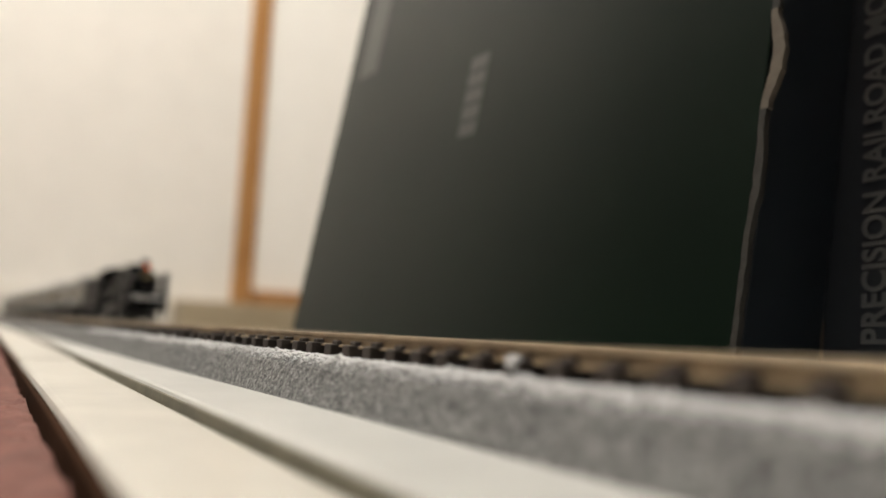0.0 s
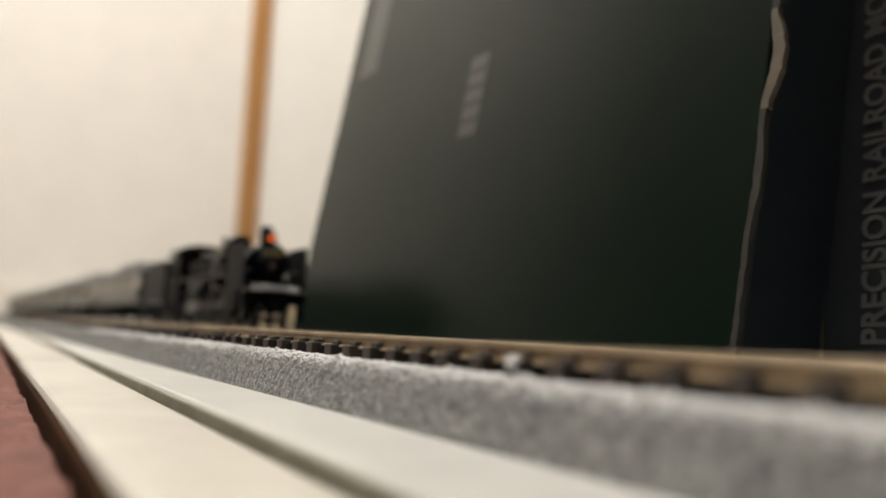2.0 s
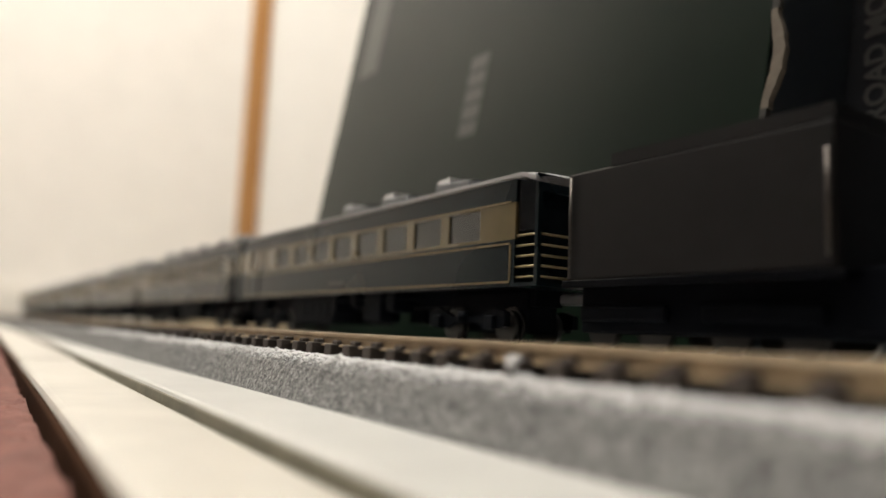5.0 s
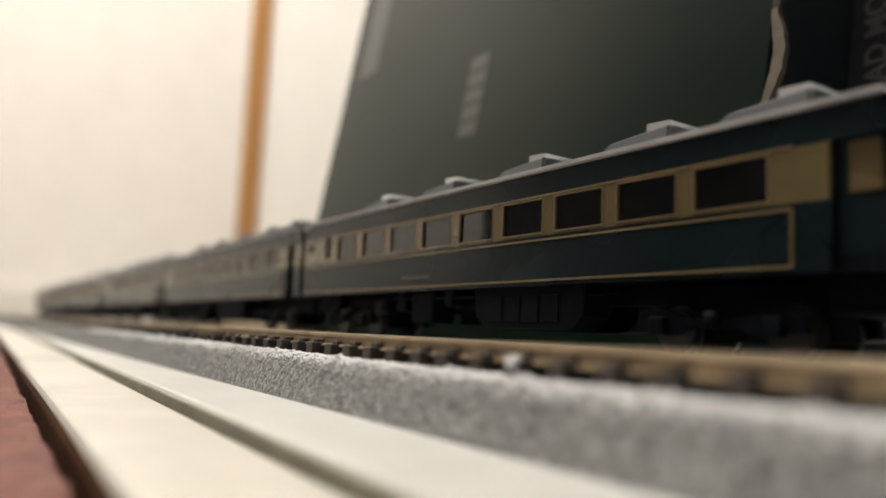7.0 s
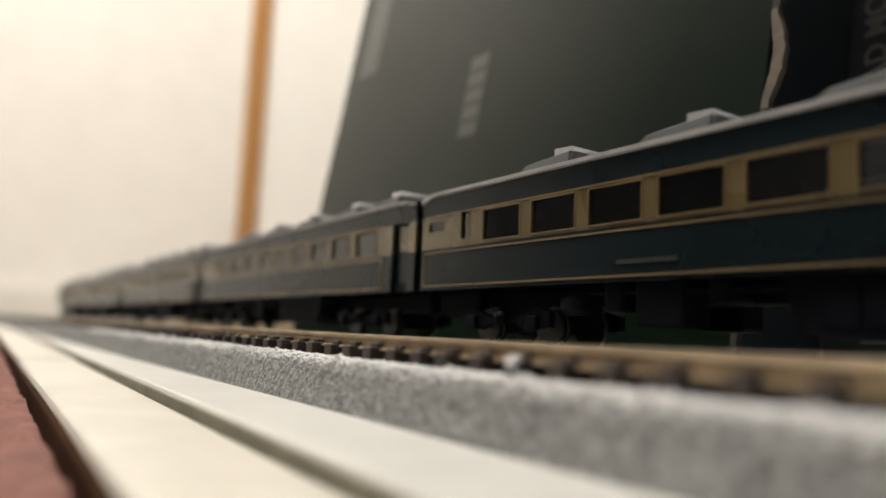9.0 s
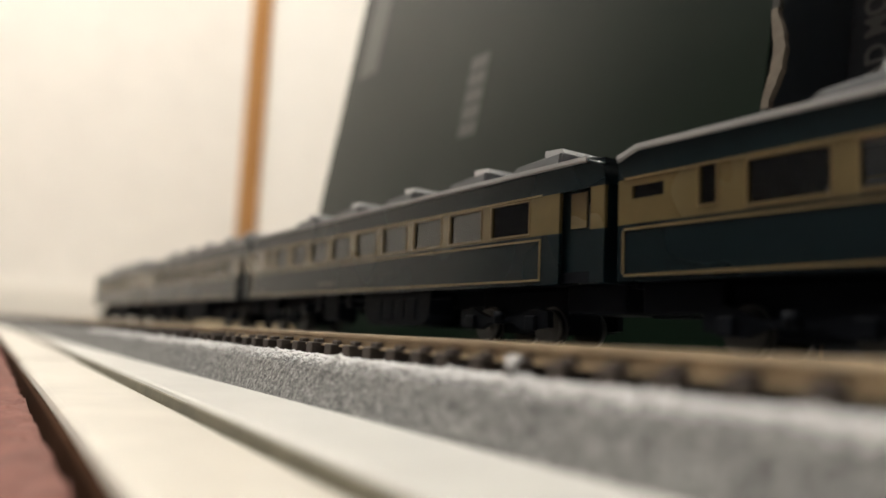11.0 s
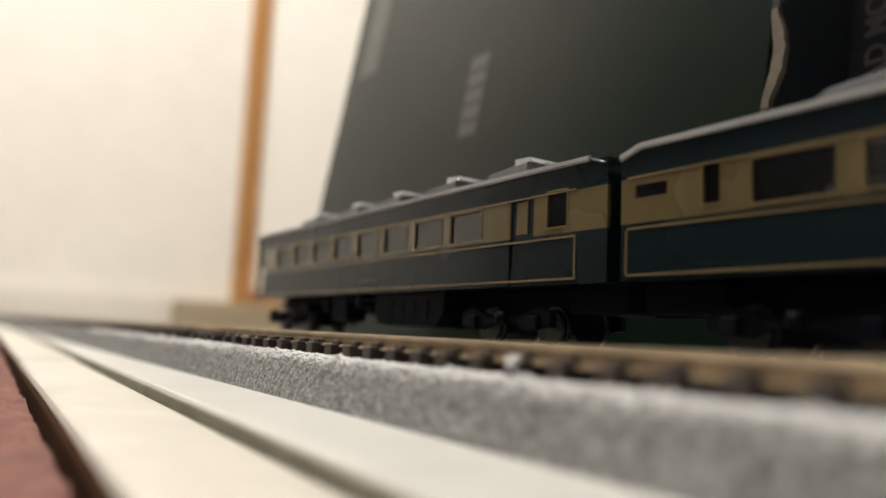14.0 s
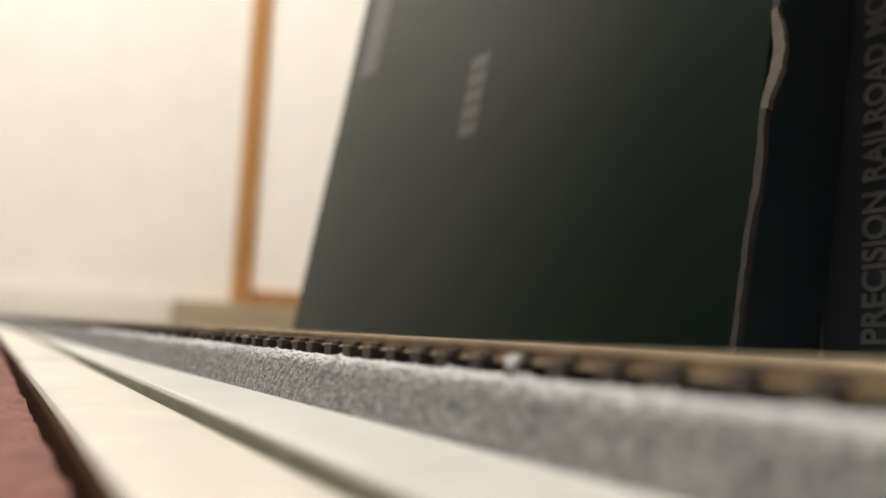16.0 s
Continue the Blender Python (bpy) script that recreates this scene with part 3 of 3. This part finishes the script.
    part("centre_beam", bx(B(), -0.0030, 0.0030, -0.064, 0.060, 0.0064, Z_LOW + 0.0003), UNDER, c)
    # Underframe boxes.
    move = {"a": 0.0, "last": -0.004}[kind]
    for s in (-1, 1):
        xs = sorted((s * 0.0030, s * 0.0088))
        prof = [(-0.028, Z_LOW + 0.0003), (-0.0275, 0.0046), (-0.0255, 0.0028), (-0.0232, 0.0024), (-0.0060, 0.0024), (-0.0035, 0.0029), (-0.0015, 0.0048), (-0.001, Z_LOW + 0.0003)]
        part("battery_box", prism(B(), [(y + move, z) for y, z in prof], xs[0], xs[1], axis="x"), UNDER, c)
        for k in range(4):
            y = -0.0225 + 0.0045 * k + move
            part("box_lid", bx(B(), *sorted((s * 0.0086, s * 0.0090)), y, y + 0.0038, 0.0036, 0.0078, 0.0001), UNDER, c)
        for y0, y1, z0 in ((0.0060, 0.0090, 0.0062), (0.0125, 0.0205, 0.0031), (0.0225, 0.0262, 0.0052)):
            part("equipment_box", bx(B(), *sorted((s * 0.0034, s * 0.0086)), y0 + move, y1 + move, z0, Z_LOW + 0.0003, 0.0005), UNDER, c)
        part("brake_pipe", cyl(B(), (s * 0.0080, -0.034, 0.0078), (s * 0.0080, 0.034, 0.0078), 0.0003, seg=6), UNDER, c)
    part("air_tank", cyl(B(), (-0.0072, 0.0295, 0.0064), (-0.0072, 0.0345, 0.0064), 0.0018, seg=14), UNDER, c)
    for yb in (-0.0490, 0.0490 if kind != "last" else 0.0470):
        bg = part("bogie", bx(B(), -0.0034, 0.0034, yb - 0.0115, yb + 0.0115, 0.0018, Z_LOW, 0.0004), UNDER, c)
        for s in (-1, 1):
            xs = sorted((s * 0.0072, s * 0.0084))
            prof = [(yb - 0.0115, 0.0028), (yb - 0.0115, 0.0052), (yb - 0.0085, 0.0060), (yb - 0.004, 0.0044), (yb + 0.004, 0.0044), (yb + 0.0085, 0.0060), (yb + 0.0115, 0.0052),
                    (yb + 0.0115, 0.0028), (yb + 0.006, 0.0022), (yb + 0.003, 0.0034), (yb - 0.003, 0.0034), (yb - 0.006, 0.0022)]
            part("bogie_side", prism(B(), prof, xs[0], xs[1], axis="x"), UNDER, bg)
            for yo in (-0.0080, 0.0080):
                part("axle_box", bx(B(), *sorted((s * 0.0082, s * 0.0092)), yb + yo - 0.0012, yb + yo + 0.0012, 0.0022, 0.0046, 0.0003), UNDER, bg)
            part("spring", cyl(B(), (s * 0.0087, yb, 0.0032), (s * 0.0087, yb, 0.0052), 0.0010, seg=10), UNDER, bg)
        for yo in (-0.0080, 0.0080):
            ax = part("wheelset", B(), WHEEL, bg)
            bm = B()
            cyl(bm, (-0.0065, 0, 0), (0.0065, 0, 0), 0.0005, seg=8)
            for s in (-1, 1):
                cyl(bm, (s * 0.0040, 0, 0), (s * 0.0053, 0, 0), 0.0029, seg=20)
                cyl(bm, (s * 0.0036, 0, 0), (s * 0.0041, 0, 0), 0.0034, seg=20)
            bm.to_mesh(ax.data)
            bm.free()
            ax.location = (0, yb + yo, 0.0029)
    return c


def locomotive():
    """A steam locomotive; y is 0 at the headlamp, minus to the front."""
    e = thing("steam_locomotive", "black model steam locomotive with smoke deflectors, lit orange headlamp", "model locomotive")
    bz, br = 0.0214, 0.0063
    bm = cyl(B(), (0, -0.002, bz), (0, 0.074, bz), br, br + 0.0004, seg=36)
    part("boiler", bm, LOCO, e)
    sm = part("smokebox", cyl(B(), (0, -0.0025, bz), (0, 0.012, bz), br + 0.00035, seg=36), LOCO, e)
    d = B()
    cyl(d, (0, -0.0035, bz), (0, -0.0024, bz), 0.0044, 0.0054, seg=32)
    cyl(d, (0, -0.0042, bz), (0, -0.0035, bz), 0.0020, 0.0044, seg=32)
    door = part("smokebox_door", d, LOCO_DULL, sm)
    part("door_hub", cyl(B(), (0, -0.0062, bz - 0.001), (0, -0.0040, bz - 0.001), 0.0010, 0.0013, seg=16), ROD, sm, "dull steel door hub")
    for a in range(10):
        t = a * math.pi / 5
        part("door_dog", cyl(B(), (0.0056 * math.cos(t), -0.0031, bz + 0.0056 * math.sin(t)), (0.0056 * math.cos(t), -0.0024, bz + 0.0056 * math.sin(t)), 0.0004, seg=8), LOCO, sm)
    for y in (0.013, 0.024, 0.036, 0.048, 0.060):
        bm = ring(B(), (0, 0, 0), br + 0.0006, br, 0.0008, 36)
        bm.transform(Matrix.Translation((0, y, bz)) @ Matrix.Rotation(math.pi / 2, 4, "Z"))
        part("boiler_band", bm, LOCO, e)
    part("chimney", cyl(B(), (0, 0.0030, bz + 0.004), (0, 0.0030, 0.0340), 0.0019, 0.0019, seg=24), LOCO_DULL, e)
    lp = part("headlamp", cyl(B(), (0, -0.0020, 0.0297), (0, 0.0022, 0.0297), 0.0019, 0.0016, seg=20), LOCO, e)
    part("lamp_lens", cyl(B(), (0, -0.0024, 0.0297), (0, -0.00195, 0.0297), 0.0005, 0.0011, seg=20), LAMP_GLOW, lp, "glowing orange lamp lens")
    part("lamp_bracket", bx(B(), -0.0011, 0.0011, -0.001, 0.001, 0.0255, 0.0282), LOCO, lp)
    part("number_plate", bx(B(), -0.0034, 0.0034, -0.0049, -0.0043, 0.0236, 0.0254, 0.0001), BRASS, sm, "small brass plate")
    # The long dome along the boiler's top.
    prof = [(-0.0034, bz + 0.005)] + [(-0.0034 * math.cos(math.pi * k / 10), 0.0300 + 0.0034 * math.sin(math.pi * k / 10)) for k in range(11)] + [(0.0034, bz + 0.005)]
    bm = prism(B(), prof, 0.0252, 0.0447, smooth=True)
    bmesh.ops.bevel(bm, geom=[x for x in bm.edges if abs(x.verts[0].co.y - x.verts[1].co.y) < 1e-6], offset=0.0024, segments=6, affect="EDGES")
    part("dome", bm, LOCO, e)
    part("dome_hatch", bx(B(), -0.0022, 0.0022, 0.0437, 0.0462, 0.0326, 0.0338, 0.0003), LOCO, e)
    part("safety_valve", cyl(B(), (0, 0.0515, 0.0270), (0, 0.0515, 0.0298), 0.0010, 0.0008, seg=10), BRASS, e, "brass safety valve")
    part("safety_valve", cyl(B(), (0, 0.0540, 0.0270), (0, 0.0540, 0.0294), 0.0010, 0.0008, seg=10), BRASS, e, "brass safety valve")
    part("whistle", cyl(B(), (0.001, 0.063, 0.0275), (0.001, 0.063, 0.0300), 0.0007, seg=8), WHEEL, e)
    part("turbo_generator", cyl(B(), (-0.003, 0.066, 0.0285), (0.003, 0.066, 0.0285), 0.0011, seg=14), ROD, e, "dull steel turbo generator")
    for s in (-1, 1):
        # Running board with a bright edge, deflector, cylinder, pipes.
        rb = part("running_board", bx(B(), *sorted((s * 0.0050, s * 0.0094)), 0.010, 0.074, 0.0172, 0.0179, 0.0001), LOCO, e)
        part("deflector", bx(B(), *sorted((s * 0.0101, s * 0.0105)), -0.0078, 0.0082, 0.0118, 0.0272, 0.0001), LOCO_DULL, e, "matt black smoke deflector plate")
        part("deflector_stay", cyl(B(), (s * 0.0055, 0.004, 0.0225), (s * 0.0102, 0.004, 0.0235), 0.0003, seg=6), ROD, e)
        part("deflector_stay", cyl(B(), (s * 0.0055, -0.003, 0.0190), (s * 0.0102, -0.003, 0.0190), 0.0003, seg=6), ROD, e)
        for k, deg in enumerate((6, 15, 24, 33)):
            a = radians(deg)
            px, pz = s * 0.0071 * math.cos(a), bz + 0.0071 * math.sin(a)
            part("pipe", cyl(B(), (px, 0.014, pz), (px, 0.052 + 0.006 * k, pz), 0.00036, seg=8), LOCO, e)
        part("handrail", cyl(B(), (s * 0.0069, 0.0, 0.0216), (s * 0.0069, 0.070, 0.0216), 0.00018, seg=6), WHEEL, e)
        part("cylinder", cyl(bx(B(), *sorted((s * 0.0050, s * 0.0092)), 0.0015, 0.0130, 0.0058, 0.0172, 0.0008), (s * 0.0068, 0.0025, 0.0080), (s * 0.0068, 0.0145, 0.0080), 0.0022, seg=20), LOCO_DULL, e)
        part("valve_chest", cyl(B(), (s * 0.0071, 0.0, 0.0125), (s * 0.0071, 0.0165, 0.0125), 0.0017, seg=16), LOCO, e)
        part("slide_bar", bx(B(), *sorted((s * 0.0069, s * 0.0078)), 0.0145, 0.0275, 0.0094, 0.0102), ROD, e)
        part("expansion_link", bx(B(), *sorted((s * 0.0080, s * 0.0088)), 0.0290, 0.0312, 0.0100, 0.0160, 0.0006), ROD, e)
        part("radius_rod", cyl(B(), (s * 0.0084, 0.0165, 0.0130), (s * 0.0084, 0.0300, 0.0138), 0.0004, seg=8), ROD, e)
        part("firebox_side", bx(B(), *sorted((s * 0.0040, s * 0.0070)), 0.0560, 0.0750, 0.0098, 0.0172, 0.0006), LOCO, e)
        part("injector", cyl(B(), (s * 0.0078, 0.062, 0.0122), (s * 0.0078, 0.070, 0.0122), 0.0011, seg=10), LOCO, e)
        part("sand_pipe", cyl(B(), (s * 0.0062, 0.030, 0.0175), (s * 0.0062, 0.031, 0.0040), 0.00025, seg=6), LOCO, e)
        part("air_reservoir", cyl(B(), (s * 0.0076, 0.036, 0.0155), (s * 0.0076, 0.054, 0.0155), 0.0016, seg=14), LOCO, e)
        part("lamp", cyl(B(), (s * 0.0072, -0.0084, 0.0141), (s * 0.0072, -0.0064, 0.0141), 0.0010, seg=10), LOCO, e)
    for s in (-1, 1):
        part("feed_pipe", cyl(B(), (s * 0.0066, 0.030, bz - 0.001), (s * 0.0080, 0.0305, 0.0178), 0.00045, seg=8), LOCO, e)
        part("clack_valve", cyl(B(), (s * 0.0050, 0.0300, bz + 0.0040), (s * 0.0064, 0.0300, bz + 0.0052), 0.0008, seg=10), WHEEL, e)
        for y in (0.048, 0.0505, 0.0575, 0.0640):
            part("valve_handle", cyl(B(), (s * 0.0063, y, bz + 0.0024), (s * 0.0076, y, bz + 0.0027), 0.0005, seg=8), ROD, e)
        for y in (0.018, 0.030, 0.042, 0.054, 0.066):
            part("rail_knob", cyl(B(), (s * 0.0062, y, bz), (s * 0.0071, y, bz), 0.0003, seg=6), WHEEL, e)
        part("combination_lever", bx(B(), *sorted((s * 0.0079, s * 0.0085)), 0.0190, 0.0200, 0.0062, 0.0128, 0.0002), ROD, e)
        part("crosshead", bx(B(), *sorted((s * 0.0066, s * 0.0082)), 0.0165, 0.0195, 0.0068, 0.0094, 0.0003), ROD, e)
        part("piston_rod", cyl(B(), (s * 0.0074, 0.0140, 0.0078), (s * 0.0074, 0.0170, 0.0078), 0.0004, seg=8), ROD, e)
        part("eccentric_rod", cyl(B(), (s * 0.0083, 0.0302, 0.0104), (s * 0.0083, 0.0378, 0.0062), 0.0004, seg=8), ROD, e)
        part("guide_bracket", bx(B(), *sorted((s * 0.0050, s * 0.0088)), 0.0278, 0.0290, 0.0085, 0.0172, 0.0003), LOCO, e)
        part("brake_shoe", bx(B(), *sorted((s * 0.0046, s * 0.0058)), 0.0308, 0.0318, 0.0030, 0.0090, 0.0003), LOCO, e)
        part("brake_shoe", bx(B(), *sorted((s * 0.0046, s * 0.0058)), 0.0445, 0.0455, 0.0030, 0.0090, 0.0003), LOCO, e)
        part("ash_pan", bx(B(), *sorted((s * 0.0020, s * 0.0062)), 0.0575, 0.0740, 0.0050, 0.0098, 0.0006), LOCO, e)
        part("cab_step", bx(B(), *sorted((s * 0.0078, s * 0.0094)), 0.0880, 0.0935, 0.0038, 0.0046), LOCO, e)
        part("step_hanger", bx(B(), *sorted((s * 0.0086, s * 0.0090)), 0.0895, 0.0905, 0.0040, 0.0100), LOCO, e)
        part("cab_window_ledge", bx(B(), *sorted((s * 0.0095, s * 0.0102)), 0.0765, 0.0870, 0.0183, 0.0187), LOCO, e)
    part("cab_vent", bx(B(), -0.0030, 0.0030, 0.0790, 0.0850, 0.0322, 0.0335, 0.0004), LOCO, e)
    # Front deck, buffer beam, coupler.
    part("front_deck", bx(B(), -0.0104, 0.0104, -0.0078, 0.001, 0.0123, 0.0130, 0.0001), LOCO, e)
    part("deck_edge", bx(B(), -0.0078, 0.0078, -0.0090, -0.0079, 0.0124, 0.0138, 0.0002), WHITE_LINE, e, "white painted deck edge")
    part("deck_trim", bx(B(), -0.0105, 0.0105, -0.0083, -0.0079, 0.0121, 0.0124), WHITE_LINE, e, "thin white deck trim")
    part("buffer_beam", bx(B(), -0.0104, 0.0104, -0.0086, -0.0075, 0.0078, 0.0120, 0.0002), LOCO, e)
    part("coupler", bx(B(), -0.0014, 0.0014, -0.0125, -0.0083, 0.0066, 0.0092, 0.0004), LOCO, e)
    for s in (-1, 1):
        part("step", bx(B(), *sorted((s * 0.0078, s * 0.0100)), -0.0083, -0.0073, 0.0030, 0.0079), LOCO, e)
        part("guard_iron", bx(B(), *sorted((s * 0.0042, s * 0.0050)), -0.0085, -0.0077, 0.0012, 0.0079), WHEEL, e)
    part("main_frame", bx(B(), -0.0030, 0.0030, -0.010, 0.092, 0.0050, 0.0120), LOCO, e)
    # Cab.
    cab = part("cab", bx(B(), -0.0092, 0.0092, 0.0742, 0.0750, 0.0098, 0.0288), LOCO, e)
    for s in (-1, 1):
        bm = B()
        for a in ((0.0750, 0.0880, 0.0098, 0.0185), (0.0750, 0.0775, 0.0185, 0.0250), (0.0812, 0.0822, 0.0185, 0.0250), (0.0860, 0.0880, 0.0185, 0.0250), (0.0750, 0.0880, 0.0236, 0.0288)):
            bx(bm, *sorted((s * 0.0090, s * 0.0096)), *a)
        part("cab_side", bm, LOCO_DULL, cab)
        part("cab_handrail", cyl(B(), (s * 0.0098, 0.0884, 0.011), (s * 0.0098, 0.0884, 0.022), 0.0002, seg=6), ROD, cab)
    arc = [(-0.0101 * math.cos(math.pi * k / 14), 0.0282 + 0.0048 * math.sin(math.pi * k / 14) ** 0.7) for k in range(15)]
    part("cab_roof", prism(B(), arc, 0.0730, 0.0920, smooth=True), LOCO, cab)
    # Tender.
    td = part("tender", bx(B(), -0.0094, 0.0094, 0.0985, 0.1385, 0.0096, 0.0257, 0.0004), TENDER, e, "matt dark grey tender")
    part("coal_rim", bx(B(), -0.0094, 0.0094, 0.0985, 0.1000, 0.0257, 0.0274), TENDER, td)
    for s in (-1, 1):
        part("coal_rim", bx(B(), *sorted((s * 0.0088, s * 0.0094)), 0.1000, 0.1300, 0.0256, 0.0274), TENDER, td)
    part("tender_frame", bx(B(), -0.0062, 0.0062, 0.0945, 0.1385, 0.0022, 0.0090, 0.0004), UNDER, td)
    part("drawbar_plate", bx(B(), -0.0066, 0.0066, 0.0750, 0.0985, 0.0030, 0.0100, 0.0004), UNDER, e)
    rng = random.Random(11)
    bm = B()
    for k in range(140):
        x, y = rng.uniform(-0.0080, 0.0080), rng.uniform(0.1010, 0.1290)
        r = rng.uniform(0.0006, 0.0013)
        bmesh.ops.create_icosphere(bm, subdivisions=1, radius=r, matrix=Matrix.Translation((x, y, 0.0259 + rng.uniform(0, 0.0010))))
    tagged(part("coal", bm, LOCO, td), kind="stuff")
    part("sole_bar", bx(B(), -0.0097, 0.0097, 0.0975, 0.1392, 0.0086, 0.0097, 0.0001), LOCO, td)
    for s in (-1, 1):
        part("tender_ladder", cyl(B(), (s * 0.0098, 0.1375, 0.010), (s * 0.0098, 0.1375, 0.025), 0.0002, seg=6), ROD, td)
        part("tender_handrail", cyl(B(), (s * 0.0098, 0.0992, 0.011), (s * 0.0098, 0.0992, 0.0225), 0.0002, seg=6), ROD, td)
    part("tender_lamp", cyl(B(), (0.0, 0.1385, 0.0270), (0.0, 0.1400, 0.0270), 0.0012, seg=12), LOCO, td)
    wheels = []

    def wheel(r, y, x, spokes, name="wheel", owner=None, crank=0.0):
        bm = ring(B(), (0, 0, 0), r, r * (0.89 if spokes else 0.2), 0.0012)
        cyl(bm, (-0.0007, 0, 0), (0.0007, 0, 0), r * 0.24, seg=14)
        if crank:
            s = 1 if x > 0 else -1
            cyl(bm, (0, 0, -crank), (s * 0.0016, 0, -crank), 0.0007, seg=8)
            bx(bm, -0.0005, 0.0005, -r * 0.42, r * 0.42, r * 0.58, r * 0.80)
        w = part(name, bm, WHEEL, owner or e)
        wheels.append((w, Vector((x, y, r)), r))
        sp = mesh_of("spoke", cyl(B(), (0, r * 0.2, 0), (0, r * 0.88, 0), r * 0.035, seg=6, caps=False), LOCO)
        for k in range(spokes):
            o = new("spoke", sp)
            o.parent = w
            o.matrix_basis = Matrix.Rotation(2 * math.pi * k / spokes, 4, "X")
        return w
    for s in (-1, 1):
        for y in (0.0238, 0.0382, 0.0526):
            wheel(0.0060, y, s * 0.0052, 12, "driving_wheel", crank=0.0022)
        for y in (-0.0035, 0.0085):
            wheel(0.0031, y, s * 0.0052, 9, "leading_wheel")
        wheel(0.0031, 0.0700, s * 0.0052, 9, "trailing_wheel")
        for y in (0.1040, 0.1135, 0.1250, 0.1345):
            wheel(0.0028, y, s * 0.0052, 0, "tender_wheel", td)
        for y in (0.1087, 0.1297):
            part("tender_bogie", bx(B(), *sorted((s * 0.0066, s * 0.0076)), y - 0.0078, y + 0.0078, 0.0038, 0.0062, 0.0005), UNDER, td)
    for y in (0.0238, 0.0382, 0.0526, -0.0035, 0.0085, 0.0700):
        part("axle", cyl(B(), (-0.005, y, 0.0060 if 0.02 < y < 0.06 else 0.0031), (0.005, y, 0.0060 if 0.02 < y < 0.06 else 0.0031), 0.0007, seg=8), LOCO, e)
    rods = []
    for s in (-1, 1):
        bm = bx(B(), *sorted((s * 0.0066, s * 0.0071)), 0.0233, 0.0531, -0.0005, 0.0005)
        for y in (0.0238, 0.0382, 0.0526):
            cyl(bm, (s * 0.0064, y, 0), (s * 0.0073, y, 0), 0.0010, seg=12)
        rods.append((part("coupling_rod", bm, ROD, e), s))
    mains = []
    for s in (-1, 1):
        bm = bx(B(), *sorted((s * 0.0074, s * 0.0079)), -0.0195, 0.0, -0.0005, 0.0005)
        cyl(bm, (s * 0.0072, 0, 0), (s * 0.0081, 0, 0), 0.0011, seg=12)
        cyl(bm, (s * 0.0072, -0.0195, 0), (s * 0.0081, -0.0195, 0), 0.0009, seg=12)
        mains.append((part("main_rod", bm, ROD, e), s))
    return e, wheels, rods, mains


loco, loco_wheels, coupling_rods, main_rods = locomotive()
coach_a, coach_last = coach("a"), coach("last")
coach_last["label"] = "dark blue model end coach with open gold-railed platform"
# The first coach is an end coach too, turned round, with fewer units on its roof.
coach_first = copy_thing(coach_last, Matrix())
coach_first["label"] = "dark blue model end coach, open platform facing the tender"
for unit in [o for o in coach_first.children if o.name.startswith("roof_unit") and o.bound_box[0][1] < -0.02]:
    for plate in list(unit.children):
        bpy.data.objects.remove(plate)
    bpy.data.objects.remove(unit)
order = [coach_first, coach_a, *[copy_thing(coach_a, Matrix()) for k in range(4)], coach_last]

# Seconds, and how far along the track the joint behind the third coach is.
RUN = [(0.0, 1.0000), (0.5, 0.9545), (1.0, 0.9090), (1.5, 0.8625), (2.0, 0.8155), (2.5, 0.7660), (3.0, 0.7171), (3.5, 0.6680), (4.2, 0.602), (5.3, 0.4975), (6.5, 0.3815), (7.0, 0.3275), (7.5, 0.2730), (8.0, 0.2200), (8.5, 0.1692), (9.0, 0.1210),
       (10.2, 0.0015), (11.5, -0.1288), (12.0, -0.1800), (12.5, -0.2325), (13.0, -0.2833), (13.5, -0.3318), (14.0, -0.3771), (14.5, -0.4217), (15.0, -0.4655), (15.5, -0.5110), (16.0, -0.5580)]
PHASE = -3.3


def where(t):
    ts, ss = [r[0] for r in RUN], [r[1] for r in RUN]
    return float(np.interp(t, ts, ss))


def motions():
    for i, c in enumerate(order):
        walk(c, [(t, pose(TRACK_X, s + (i - 2.5) * P, RAIL_Z, 0, 0, 180 if c is coach_first else 0)) for t, s in RUN])
    walk(loco, [(t, pose(TRACK_X, s - 3 * P - 0.138, RAIL_Z)) for t, s in RUN])
    steps = [k / 15 for k in range(241)]
    start = where(0.0)
    fine = [k / 30 for k in range(481)]
    for w, at, r in loco_wheels:
        walk(w, [(t, Matrix.Translation(at) @ Matrix.Rotation((start - where(t)) / r + PHASE + (1.5708 if at.x > 0 else 0.0), 4, "X")) for t in (steps if r > 0.004 else fine)])
    for c in order:
        for w in c.children_recursive:
            if w.name.startswith("wheelset"):
                at = w.location.copy()
                walk(w, [(t, Matrix.Translation(at) @ Matrix.Rotation((start - where(t)) / (-0.0029 if c is coach_first else 0.0029), 4, "X")) for t in fine])
    for rod, s in coupling_rods:
        rows = []
        for t in steps:
            a = (start - where(t)) / 0.0060 + PHASE + (1.5708 if s > 0 else 0.0)
            rows.append((t, pose(0, 0.0022 * math.sin(a), 0.0060 - 0.0022 * math.cos(a))))
        walk(rod, rows)
    for rod, s in main_rods:
        rows = []
        for t in steps:
            a = (start - where(t)) / 0.0060 + PHASE + (1.5708 if s > 0 else 0.0)
            y, z = 0.0382 + 0.0022 * math.sin(a), 0.0060 - 0.0022 * math.cos(a)
            tilt = math.atan2(z - 0.0078, 0.0195)
            rows.append((t, Matrix.Translation((0, y, z)) @ Matrix.Rotation(tilt, 4, "X")))
        walk(rod, rows)


motions()
